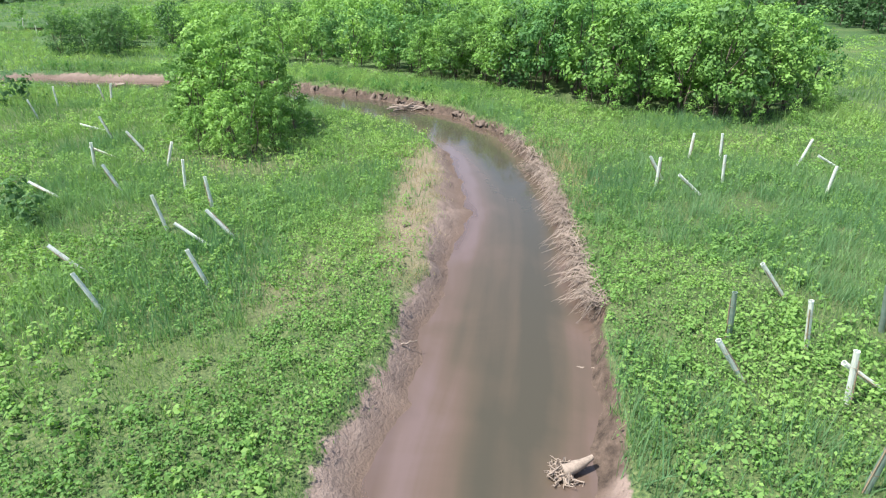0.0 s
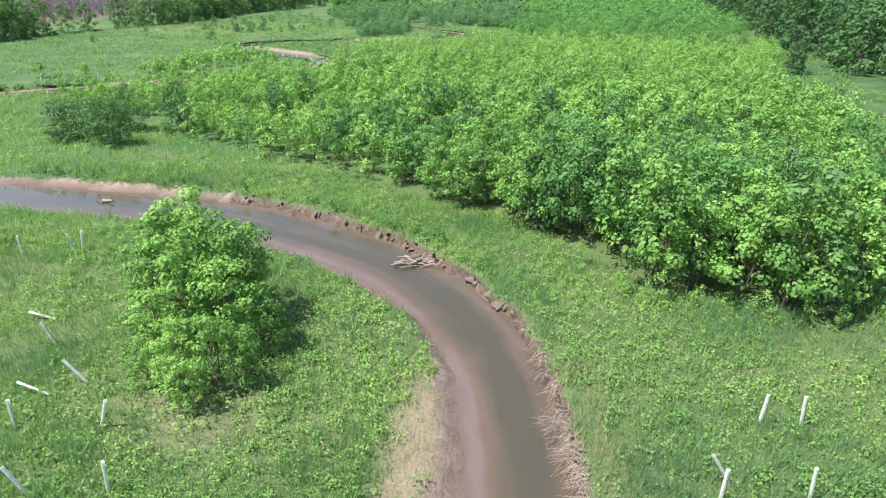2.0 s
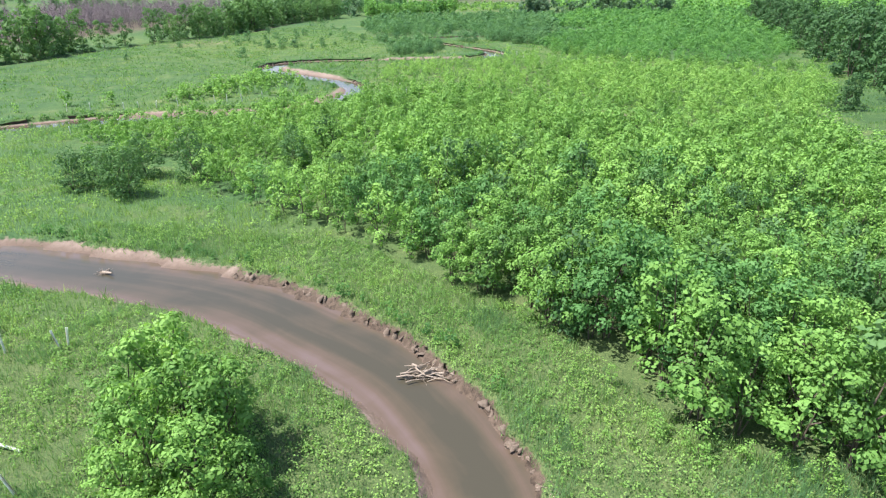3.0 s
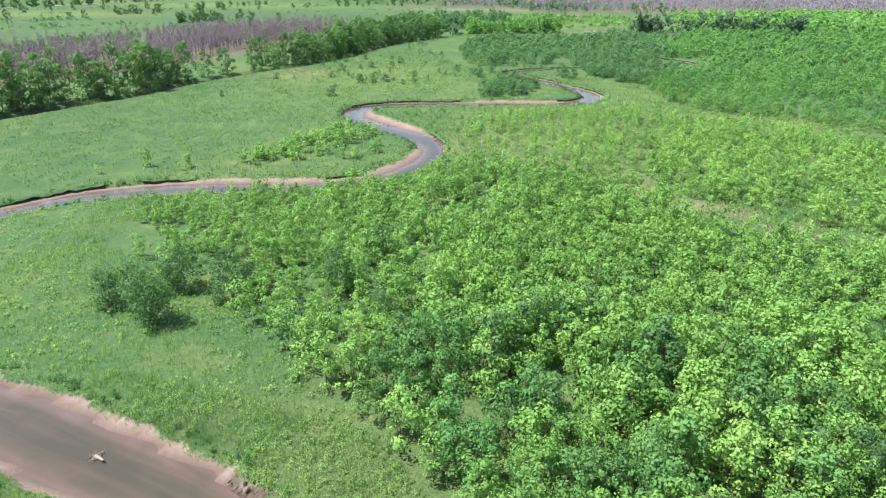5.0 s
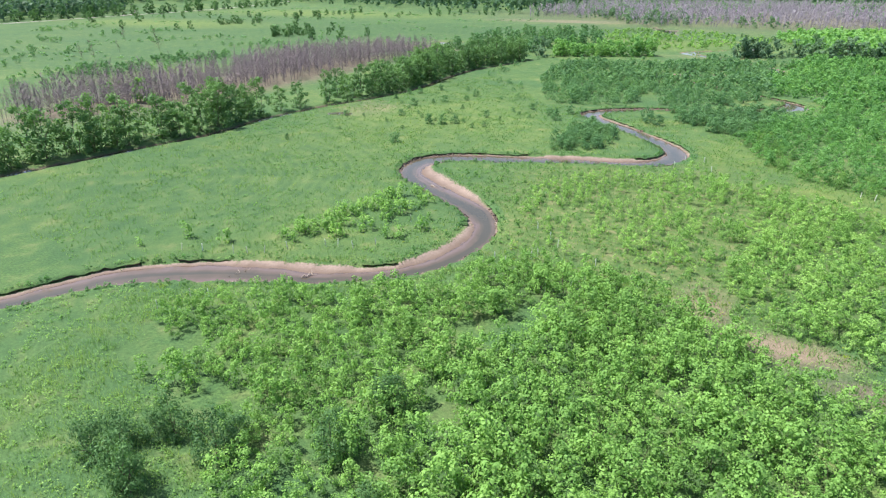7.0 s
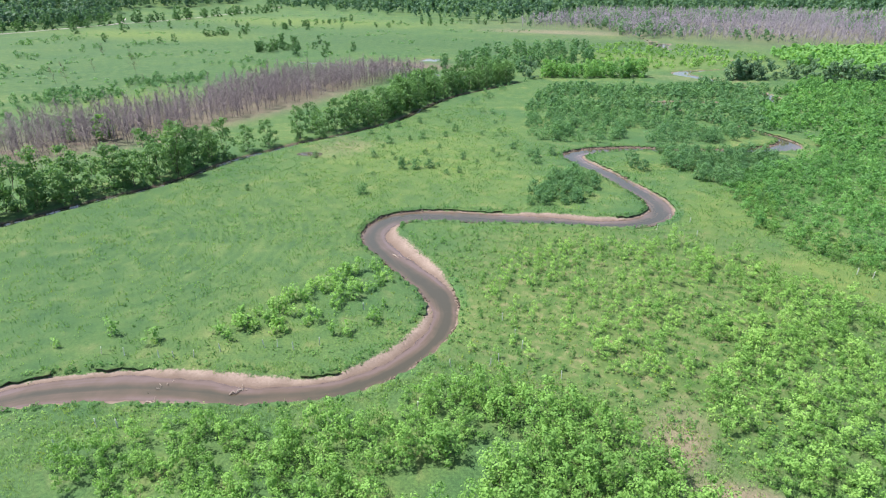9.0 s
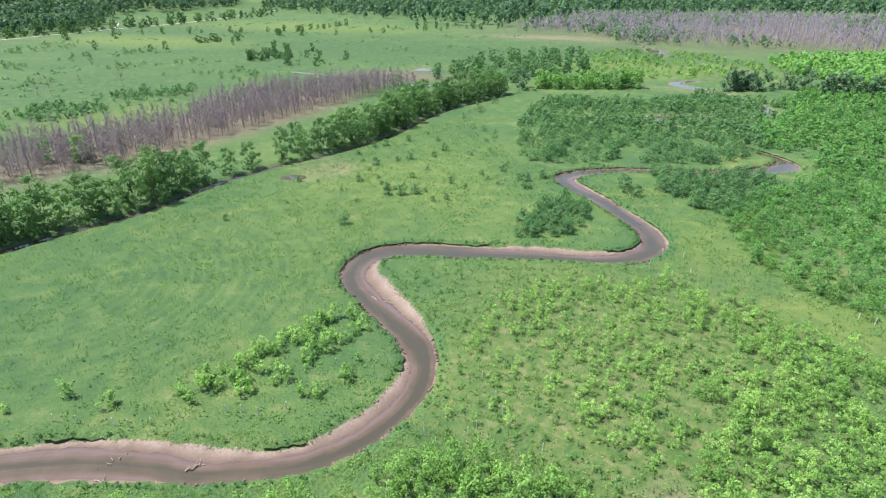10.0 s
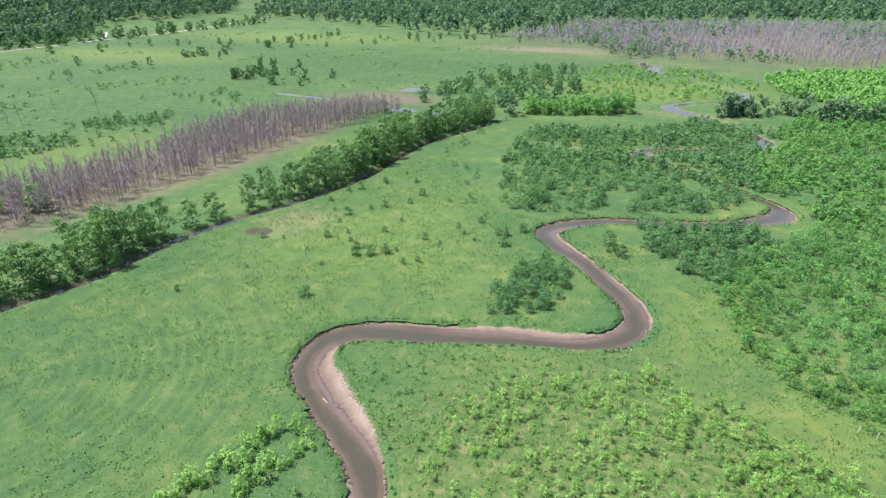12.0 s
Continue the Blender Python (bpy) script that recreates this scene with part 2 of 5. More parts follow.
# ---- mesh tools ----


def mesh_arrays(name, verts, faces, mats, tint=None, smooth=False, mat_index=None):
    """A mesh from arrays: verts (n, 3), faces (m, 3 or 4); tint: one value a vertex."""
    verts, faces = np.asarray(verts, np.float32), np.asarray(faces, np.int32)
    me = bpy.data.meshes.new(name)
    me.vertices.add(len(verts))
    me.vertices.foreach_set("co", verts.ravel())
    k = faces.shape[1]
    me.loops.add(faces.size)
    me.loops.foreach_set("vertex_index", faces.ravel())
    me.polygons.add(len(faces))
    me.polygons.foreach_set("loop_start", np.arange(0, faces.size, k, dtype=np.int32))
    if smooth:
        me.polygons.foreach_set("use_smooth", np.ones(len(faces), bool))
    if mat_index is not None:
        me.polygons.foreach_set("material_index", np.asarray(mat_index, np.int32))
    me.update(calc_edges=True)
    if tint is not None:
        a = me.attributes.new("tint", "FLOAT", "POINT")
        a.data.foreach_set("value", np.asarray(tint, np.float32))
    for mt in mats if isinstance(mats, (list, tuple)) else [mats]:
        me.materials.append(mt)
    return me


def part(name, me, parent, label=""):
    ob = new(name, me)
    ob.parent = parent
    return tagged(ob, label=label) if label else ob


def unit(v):
    return v / np.maximum(np.linalg.norm(v, axis=-1, keepdims=True), 1e-9)


def leaf_quads(rng, centres, size, up=0.5, slim=0.55, nrm=None):
    """Leaves as folded lozenges at the centres, facing along nrm where given. Returns verts, faces."""
    n = len(centres)
    if nrm is None:
        nrm = rng.normal(size=(n, 3))
        nrm[:, 2] = np.abs(nrm[:, 2]) + up
    nrm = unit(nrm)
    ax = unit(np.cross(nrm, rng.normal(size=(n, 3))))
    side = unit(np.cross(nrm, ax))
    s = (size * rng.uniform(0.65, 1.3, n))[:, None]
    v = np.empty((n, 4, 3))
    v[:, 0] = centres - ax * s * 0.5
    v[:, 1] = centres + side * s * slim * 0.5 + nrm * s * 0.08
    v[:, 2] = centres + ax * s * 0.5
    v[:, 3] = centres - side * s * slim * 0.5 + nrm * s * 0.08
    return v.reshape(-1, 3), np.arange(4 * n).reshape(-1, 4)


def tube_along(points, radii, sides=6):
    """A tapered limb through the points. Returns verts, quads."""
    points = np.asarray(points, float)
    vs, fs = [], []
    for i, (p, r) in enumerate(zip(points, radii)):
        t = unit(points[min(i + 1, len(points) - 1)] - points[max(i - 1, 0)])
        a = unit(np.cross(t, (0.31, 0.2, 0.93) if abs(t[2]) < 0.9 else (1.0, 0.1, 0)))
        b = np.cross(t, a)
        for k in range(sides):
            w = 2 * math.pi * k / sides
            vs.append(p + r * (math.cos(w) * a + math.sin(w) * b))
    for i in range(len(points) - 1):
        for k in range(sides):
            j = (k + 1) % sides
            fs.append((i * sides + k, i * sides + j, (i + 1) * sides + j, (i + 1) * sides + k))
    return np.array(vs), np.array(fs)


def merged(pieces):
    vs, fs, n = [], [], 0
    for v, f in pieces:
        vs.append(v)
        fs.append(np.asarray(f) + n)
        n += len(v)
    return np.concatenate(vs), np.concatenate(fs)


def shrub_shape(rng, height, radius, leaves, leaf, clumps=14, low=0.18, stems=3, up=0.5, spread=0.3, slim=0.55, sides=5, peak=0.75, limbs=7, belly=0.34):
    """A leafy plant: stems that fork from the base, and clumps of leaves at their ends. Returns ((verts, faces) of wood, of leaves)."""
    cl, wood = [], []
    for k in range(clumps):
        a, h = rng.uniform(0, 2 * math.pi), low + (1 - low) * (k + rng.uniform(0.2, 0.8)) / clumps
        wide = radius * (max(0.0, 1 - ((h - belly) / ((1.04 - belly) if h > belly else 0.26 + belly)) ** 2)) ** peak
        r = wide * rng.uniform(0.35, 0.95)
        cl.append((math.cos(a) * r, math.sin(a) * r, h * height))
    cl = np.array(cl)
    fork = np.array([0, 0, height * 0.12])
    for s in range(stems):
        a = rng.uniform(0, 6.28)
        top = np.array([math.cos(a) * radius * 0.3, math.sin(a) * radius * 0.3, height * rng.uniform(0.5, 0.7)])
        base = np.array([math.cos(a) * radius * 0.06, math.sin(a) * radius * 0.06, -0.1])
        midp = (base + top) / 2 + rng.normal(size=3) * 0.05 * radius
        r0 = 0.008 * height + 0.006
        wood.append(tube_along([base, midp, top], [r0, r0 * 0.65, r0 * 0.2], sides))
    for c in cl[:: max(1, len(cl) // max(limbs, 1))] if limbs else ():
        start = np.array([c[0] * 0.15, c[1] * 0.15, c[2] * 0.55])
        wood.append(tube_along([start, (start + c) / 2 + (0, 0, -0.03 * height), c], [0.007 * height + 0.005, 0.005 * height + 0.003, 0.002 * height], 4))
    pick = rng.integers(0, len(cl), leaves)
    way = unit(rng.normal(size=(leaves, 3)) + (0, 0, 0.35))
    off = way * (radius * spread * rng.uniform(0.7, 1.35, len(cl))[pick] * rng.uniform(0.55, 1.08, leaves))[:, None]
    off[:, 2] *= 0.8
    pos = cl[pick] + off
    pos[:, 2] = np.maximum(pos[:, 2], 0.08)
    outward = cl[pick] / max(radius, 0.1) * (0.35, 0.35, 0)
    face = way + outward + rng.normal(size=(leaves, 3)) * 0.28 + (0, 0, up * 0.6)
    return merged(wood), leaf_quads(rng, pos, leaf, up, slim, face)


def placed(shape, x, y, z, scale, turn, high=None):
    c, s = math.cos(turn), math.sin(turn)
    v = shape[0] * (scale, scale, scale if high is None else high)
    return np.stack([v[:, 0] * c - v[:, 1] * s + x, v[:, 0] * s + v[:, 1] * c + y, v[:, 2] + z], 1), shape[1]


def stuff(name, rng, shapes, spots, mats, label, category, tints=None, fine=None, fine_to=0):
    """Many alike plants joined: spots of (x, y, scale); up to y = fine_to in finer shapes. mats: (wood or None, leaves). One object for the leaves, one for the wood."""
    lv, wv, tn = [], [], []
    at_xy = np.array([q[:2] for q in spots])
    for (x, y, s), z in zip(spots, heights(at_xy[:, 0], at_xy[:, 1])):
        w, l = (fine if fine and y < fine_to else shapes)[rng.integers(len(shapes))]
        turn, hi = rng.uniform(0, 6.28), s * rng.uniform(0.85, 1.2)
        lv.append(placed(l, x, y, z, s, turn, hi))
        tn.append(np.full(len(l[0]), rng.uniform(0, 1) if tints is None else rng.uniform(*tints)))
        if mats[0] is not None:
            wv.append(placed(w, x, y, z, s, turn, hi))
    v, f = merged(lv)
    top = tagged(new(name, mesh_arrays(name, v, f, mats[1], np.concatenate(tn))), label, category, kind="stuff")
    if wv:
        v, f = merged(wv)
        tagged(new(name + "_stems", mesh_arrays(name + "_stems", v, f, mats[0])), "thin brown stems under " + label, "stems", kind="stuff")
    return top


def inside(poly, pts):
    pts, poly = np.asarray(pts, float), np.asarray(poly, float)
    hit = np.zeros(len(pts), bool)
    for (x0, y0), (x1, y1) in zip(poly, np.roll(poly, -1, 0)):
        if y0 != y1:
            hit ^= ((pts[:, 1] > y0) != (pts[:, 1] > y1)) & (pts[:, 0] < (x1 - x0) * (pts[:, 1] - y0) / (y1 - y0) + x0)
    return hit


def scatter(rng, poly, gap, keep=1.0, bank=1.5, jitter=0.48):
    """Jittered spots inside a polygon, off the river."""
    poly = np.asarray(poly, float)
    x0, y0 = poly.min(0)
    x1, y1 = poly.max(0)
    gx, gy = np.meshgrid(np.arange(x0, x1, gap), np.arange(y0, y1, gap))
    p = np.stack([gx.ravel(), gy.ravel()], 1)
    p += rng.uniform(-jitter, jitter, p.shape) * gap
    p = p[inside(poly, p)]
    p = p[rng.uniform(size=len(p)) < keep]
    return p[river_edge(p)[0] > bank] if len(p) else p


def patchy(p, scale, level, seed=0.0):
    """Keeps the spots where a soft noise is over the level."""
    return np.array([q for q in p if noise.noise(Vector((q[0] * scale, q[1] * scale, seed))) > level]).reshape(-1, 2)


# ---- the river's plan: x, y, half width, bare bank to its left, to its right (looking upstream) ----
REACH_NEAR = [
    (-4, -60, 2.2, 1.0, 0.6), (-1, -30, 2.2, 1.1, 0.7), (0.9, -8, 2.2, 1.1, 0.8), (1.4, 3, 2.2, 1.1, 0.9), (1.65, 8.5, 2.2, 1.2, 0.8),
    (2.1, 11.5, 2.3, 1.0, 0.6), (2.5, 14.2, 2.4, 0.8, 0.3), (2.95, 18.3, 2.1, 0.9, 0.45), (3.35, 22.5, 1.85, 1.5, 0.5), (3.3, 27, 1.95, 1.5, 0.5),
    (2.7, 32, 2.05, 1.1, 0.45), (1.4, 36.8, 2.3, 0.85, 0.45), (-1.6, 41, 2.5, 0.85, 0.6), (-5.4, 44.8, 2.7, 0.9, 0.65), (-10.8, 48, 3.0, 0.95, 0.7), (-16.5, 50.9, 3.0, 0.8, 0.7),
    (-24, 52.8, 3.0, 0.8, 0.8), (-33, 54, 3.1, 0.8, 0.85),
]
REACH_LOOP = [
    (-42, 55, 3.1, 0.8, 0.85), (-56, 54, 3, 0.8, 0.8), (-72, 53, 3, 0.8, 0.8), (-88, 57, 3, 0.9, 1.0), (-94.5, 66, 3, 1.0, 1.2), (-91, 75, 2.6, 1.1, 1.0),
    (-85, 81.5, 2.0, 1.2, 0.8), (-80.5, 90, 2.1, 1.2, 0.7), (-75.5, 97.6, 2.5, 1.2, 0.9), (-66.3, 103.8, 2.8, 1.3, 0.9), (-55.8, 108.2, 2.3, 2.3, 1.0), (-49.8, 109.9, 1.8, 3.0, 0.7),
    (-43.6, 113.4, 1.8, 1.5, 0.7), (-38.6, 117, 1.9, 1.4, 0.5), (-34.9, 122.3, 1.9, 2.2, 0.5), (-32.7, 129, 1.9, 2.5, 0.45), (-32.4, 136.3, 1.9, 2.3, 0.45),
]
REACH_MIDDLE = [
    (-34.7, 143, 2.1, 1.0, 0.7), (-39.2, 148.4, 2.7, 0.6, 0.8), (-46.4, 153.1, 2.5, 0.5, 3.0), (-55, 158.2, 2.4, 0.5, 4.6), (-61.5, 163.2, 2.6, 0.4, 4.6), (-64.2, 169, 2.6, 0.4, 2.6),
    (-64, 174.6, 3.0, 0.4, 0.9), (-61, 178.7, 3.1, 0.5, 0.7), (-55.5, 182, 3.2, 0.8, 0.6), (-43.4, 186.2, 3.0, 1.0, 0.5), (-30, 191, 2.4, 2.2, 0.4), (-19.4, 193.9, 2.0, 2.3, 0.4),
    (-12, 198.4, 2.7, 0.9, 0.5), (-8.2, 204.6, 2.8, 0.8, 0.5), (-8.4, 212, 2.5, 0.7, 0.9), (-12.6, 219, 2.6, 0.7, 0.9), (-19, 226.2, 2.5, 0.7, 0.8), (-26.7, 234.8, 2.4, 0.9, 0.8),
]
REACH_UPPER = [
    (-36, 242.6, 2.7, 0.5, 1.5), (-40.5, 250, 3.0, 0.4, 1.3), (-35.5, 258.6, 2.6, 0.6, 0.9), (-25, 266, 2.1, 0.7, 0.7), (-12, 270, 2.0, 0.7, 0.6), (4, 276.5, 2.2, 0.7, 0.6),
    (15, 284, 3.0, 0.6, 0.8), (22.5, 293, 4.0, 0.6, 1.0), (20, 304, 1.6, 0.5, 0.5), (6, 318, 1.1, 0.4, 0.4), (-14, 338, 1.3, 0.4, 0.4), (-29, 351, 4.0, 0.8, 0.8),
    (-22, 361, 2.8, 0.6, 0.8), (2, 372, 1.1, 0.4, 0.4), (19, 389, 3.8, 0.5, 0.7), (14, 410, 1.2, 0.4, 0.4), (-2, 432, 2.2, 0.5, 0.5),
]
REACH_FAR = [
    (-18, 448, 4.2, 0.5, 0.5), (-29, 459, 5.0, 0.5, 0.5), (-27, 471, 4.4, 0.5, 0.5), (-12, 487, 1.6, 0.4, 0.4), (6, 503, 2.0, 0.4, 0.4), (8, 530, 1.8, 0.4, 0.4), (-14, 556, 0.8, 0.3, 0.3),
    (-45, 590, 0.8, 0.3, 0.3), (-60, 625, 3, 0.5, 0.5), (-66, 646, 9, 0.6, 0.6), (-76, 665, 3, 0.5, 0.5), (-95, 720, 1, 0.3, 0.3), (-120, 800, 1, 0.3, 0.3),
]
WATER_Z = -0.62


def spline(rows, step):
    """A Catmull-Rom curve through the rows, sampled about every step metres."""
    rows = np.array(rows, float)
    ext = np.vstack([2 * rows[0] - rows[1], rows, 2 * rows[-1] - rows[-2]])
    res = []
    for p0, p1, p2, p3 in zip(ext, ext[1:], ext[2:], ext[3:]):
        n = max(2, int(np.linalg.norm(p2[:2] - p1[:2]) / step))
        t = (np.arange(n) / n)[:, None]
        res.append(0.5 * (2 * p1 + (p2 - p0) * t + (2 * p0 - 5 * p1 + 4 * p2 - p3) * t**2 + (3 * p1 - p0 - 3 * p2 + p3) * t**3))
    return np.vstack(res + [rows[-1:]])


RIVER = spline(REACH_NEAR + REACH_LOOP + REACH_MIDDLE + REACH_UPPER + REACH_FAR, 0.8)
RIVER_WAY = unit(np.gradient(RIVER[:, :2], axis=0))


def soft(t):
    t = np.clip(t, 0, 1)
    return t * t * (3 - 2 * t)


def wobble(x, y):
    """Small uneven wander of the shorelines."""
    return 0.22 * np.sin(x * 0.9 + 1.7 * np.sin(y * 0.41)) * np.cos(y * 0.77 + x * 0.23) + 0.12 * np.sin(2.3 * x + 1.1) * np.sin(2.9 * y + np.cos(1.7 * x)) + 0.06 * np.sin(6.1 * x + y) * np.cos(5.3 * y)


def river_edge(pts):
    """For each spot: distance past the water's edge (minus: in the water), the bare bank's width there, the half width, the side (left +1)."""
    pts = np.asarray(pts, float)
    e, sw, hw, sd = (np.full(len(pts), v) for v in (999.0, 0.5, 2.0, 1.0))
    near = np.where((pts[:, 0] > -125) & (pts[:, 0] < 60) & (pts[:, 1] < 830) & (pts[:, 1] > -90))[0]
    for part_ids in np.array_split(near, max(1, len(near) // 4000)):
        q = pts[part_ids]
        d2 = (q[:, None, 0] - RIVER[None, :, 0]) ** 2 + (q[:, None, 1] - RIVER[None, :, 1]) ** 2
        k = d2.argmin(1)
        r, way = RIVER[k], RIVER_WAY[k]
        off = q - r[:, :2]
        left = way[:, 0] * off[:, 1] - way[:, 1] * off[:, 0]
        e[part_ids] = np.sqrt(d2[np.arange(len(q)), k]) - r[:, 2] + wobble(q[:, 0], q[:, 1])
        sw[part_ids] = np.where(left > 0, r[:, 3], r[:, 4])
        hw[part_ids], sd[part_ids] = r[:, 2], np.sign(left)
    return e, sw, hw, sd


DITCH = spline([(-146, 120, 0, 0, 0), (-139, 153, 0, 0, 0), (-134, 172, 0, 0, 0), (-135, 197, 0, 0, 0), (-132, 213, 0, 0, 0), (-130, 222, 0, 0, 0), (-123, 243, 0, 0, 0), (-118, 270, 0, 0, 0), (-120, 299, 0, 0, 0),
                (-120, 331, 0, 0, 0), (-113, 359, 0, 0, 0), (-107, 383, 0, 0, 0)], 5.6)


def ditch_edge(x, y):
    best = np.full(np.shape(x), 99.0)
    ids = np.where((x > -160) & (x < -95) & (y > 100) & (y < 400))[0]
    for chunk in np.array_split(ids, max(1, len(ids) // 20000)):
        d = np.full(len(chunk), 99.0)
        for (ax, ay), (bx, by) in zip(DITCH[:-1, :2], DITCH[1:, :2]):
            px, py, vx, vy = x[chunk] - ax, y[chunk] - ay, bx - ax, by - ay
            t = np.clip((px * vx + py * vy) / (vx * vx + vy * vy), 0, 1)
            d = np.minimum(d, np.hypot(px - t * vx, py - t * vy))
        best[chunk] = d
    return best


# marsh pools: x, y, half length, half width, turn
POOLS = [(-228, 402, 46, 2.6, -4), (-170, 392, 11, 5, -4), (-195, 456, 12, 9, 40), (-142, 391, 9, 5, -30), (-118, 214, 3.6, 2.2, 20)]


def pool_edge(x, y):
    best = np.full(np.shape(x), 99.0)
    for px, py, a, b, turn in POOLS:
        c, s = math.cos(radians(turn)), math.sin(radians(turn))
        u, v = ((x - px) * c + (y - py) * s) / a, (-(x - px) * s + (y - py) * c) / b
        best = np.minimum(best, (np.sqrt(u * u + v * v) - 1) * min(a, b) + 1.5 * wobble(x * 0.3, y * 0.3))
    return best


def hills(x, y):
    """The valley's side rises beyond the road in the west, and low ground rolls far off."""
    side = np.clip((-x - 770 - 0.22 * (y - 500)) / 260, 0, 4)
    back = np.clip((y - 1500) / 900, 0, 3)
    return 34 * soft(side) + 26 * soft((side - 1) / 2) + 18 * soft(back) + 30 * soft((y - 2300) / 1200)


def heights(x, y, want_all=False):
    x, y = np.asarray(x, float), np.asarray(y, float)
    roll = 0.11 * np.sin(x * 0.13 + 0.6 * np.sin(y * 0.09)) * np.cos(y * 0.11) + 0.07 * np.sin(x * 0.47 + y * 0.21) * np.sin(y * 0.53)
    e, sw, hw, sd = river_edge(np.stack([x, y], 1))
    pe = pool_edge(x, y)
    swm = np.maximum(sw, 0.12)
    up = soft(e / swm)
    steep = np.where(y > 62, soft((1.65 - sw) / 0.2), 0)
    up = up + steep * (0.25 * np.clip(e / swm, 0, 1) + 0.75 * soft((e - swm - 0.1) / 1.0) - up)
    z = np.where(e < 0, WATER_Z - 0.5 * soft(-e / np.maximum(hw, 0.5)) - 0.02, WATER_Z + (roll * soft(e / 3 - 0.3) - WATER_Z) * up)
    z = np.where(pe < 3, np.minimum(z, WATER_Z - 0.25 + (0.25 - WATER_Z) * soft((pe + 1) / 4)), z)
    de = ditch_edge(x, y)
    z = z - 1.1 * soft(1.25 - de / 2.2) + hills(x, y)
    pe = np.minimum(pe, de - 1.4)
    return (z, e, sw, hw, pe) if want_all else z


def ground_height(x, y):
    return float(heights([x], [y])[0])


# ---- ground ----


def lines(*stretches):
    vals = []
    for a, b, step in stretches:
        vals += list(np.arange(a, b, step))
    return np.array(vals)


def growing(start, end, step, rate):
    vals, v = [], start
    while v < end:
        vals.append(v)
        v += step
        step *= rate
    return np.array(vals + [end])


xs = np.concatenate([-growing(150, 4300, 4, 1.12)[::-1], lines((-146, -98, 1.1), (-98, -14, 0.8), (-14, -2.2, 0.5), (-2.2, 7.4, 0.22), (7.4, 30, 0.9), (30, 80, 2.5)), growing(80, 4300, 4, 1.13)])
ys = np.concatenate([-growing(20, 1500, 6, 1.3)[::-1], lines((-14, 5, 1.2), (5, 50, 0.33), (50, 118, 0.9), (118, 275, 0.95), (275, 520, 1.7)), growing(520, 4300, 4, 1.1)])
gx, gy = np.meshgrid(xs, ys)
gz, ge, gsw, ghw, gpe = heights(gx.ravel(), gy.ravel(), True)
nx, ny = len(xs), len(ys)
idx = np.arange(nx * ny).reshape(ny, nx)
quads = np.stack([idx[:-1, :-1], idx[:-1, 1:], idx[1:, 1:], idx[1:, :-1]], -1).reshape(-1, 4)
ground_mesh = mesh_arrays("ground", np.stack([gx.ravel(), gy.ravel(), gz], 1), quads, GROUND, smooth=True)
fx, fy = gx.ravel(), gy.ravel()


def blob(x, y, cx, cy, rx, ry):
    return np.clip(1.3 - np.sqrt(((x - cx) / rx) ** 2 + ((y - cy) / ry) ** 2), 0, 1)


dry = np.maximum.reduce([1.7 * blob(fx, fy, -0.2, 24.5, 1.7, 8), 0.4 * blob(fx, fy, -10, 29, 3, 3), 0.6 * blob(fx, fy, -4, 16, 2, 2), 0.12 * blob(fx, fy, 6.4, 28, 1.4, 8), 0.8 * blob(fx, fy, 5, 128, 4, 7), 1.1 * blob(fx, fy, 15, 119.5, 9, 3),
                         0.3 * blob(fx, fy, -176, 270, 6, 95), 0.3 * blob(fx, fy, 80, 930, 330, 200), 1.0 * blob(fx, fy, -190, 735, 90, 22), 0.5 * blob(fx, fy, -112, 225, 12, 14), 0.4 * blob(fx, fy, -15, 440, 30, 14)])
# deep green growth; the blob at (62, 115) also paints in wood-edge shade
lush_and_shade = np.maximum.reduce([0.7 * blob(fx, fy, -94, 146, 42, 66), 0.7 * blob(fx, fy, -450, 480, 320, 330), 0.8 * blob(fx, fy, -340, 300, 150, 100), blob(fx, fy, -290, 560, 220, 110), 0.8 * blob(fx, fy, -640, 640, 200, 160), blob(fx, fy, -120, 600, 90, 60), 0.8 * blob(fx, fy, -420, 470, 90, 40), 1.0 * blob(fx, fy, 14, 19, 9, 12), 0.9 * blob(fx, fy, 62, 115, 16, 50), 0.8 * blob(fx, fy, 34, 45, 12, 14), 0.6 * blob(fx, fy, -9, 19, 5, 6)])
gold = 0.6 * np.maximum.reduce([0.5 * blob(fx, fy, -82, 215, 36, 55), blob(fx, fy, -560, 520, 130, 60), blob(fx, fy, -540, 760, 220, 80), 0.8 * blob(fx, fy, -250, 250, 24, 40), 0.8 * blob(fx, fy, -60, 520, 90, 40), 0.4 * blob(fx, fy, -8, 160, 30, 34), 1.0 * blob(fx, fy, 28, 184, 30, 12), 0.8 * blob(fx, fy, 4, 208, 12, 22), 0.5 * blob(fx, fy, -4, 24, 5, 8)])
litter = np.maximum.reduce([1.6 * blob(fx, fy, -196, 270, 26, 105), 1.6 * blob(fx, fy, -203, 190, 18, 42), 0.8 * blob(fx, fy, 90, 900, 380, 240), 1.1 * blob(fx, fy, 5, 124.5, 5, 4), 1.2 * blob(fx, fy, 14, 118.5, 6, 3.5), 1.0 * blob(fx, fy, 24, 113.5, 7, 3), blob(fx, fy, -192, 420, 40, 20)])
rough = blob(fx, fy, -6, 158, 34, 36)
mown = blob(fx, fy, -86, 152, 30, 40)
# near field, where thatch colour and painted gap shade lie
near_turf = blob(fx, fy, -3, 24, 40, 40)
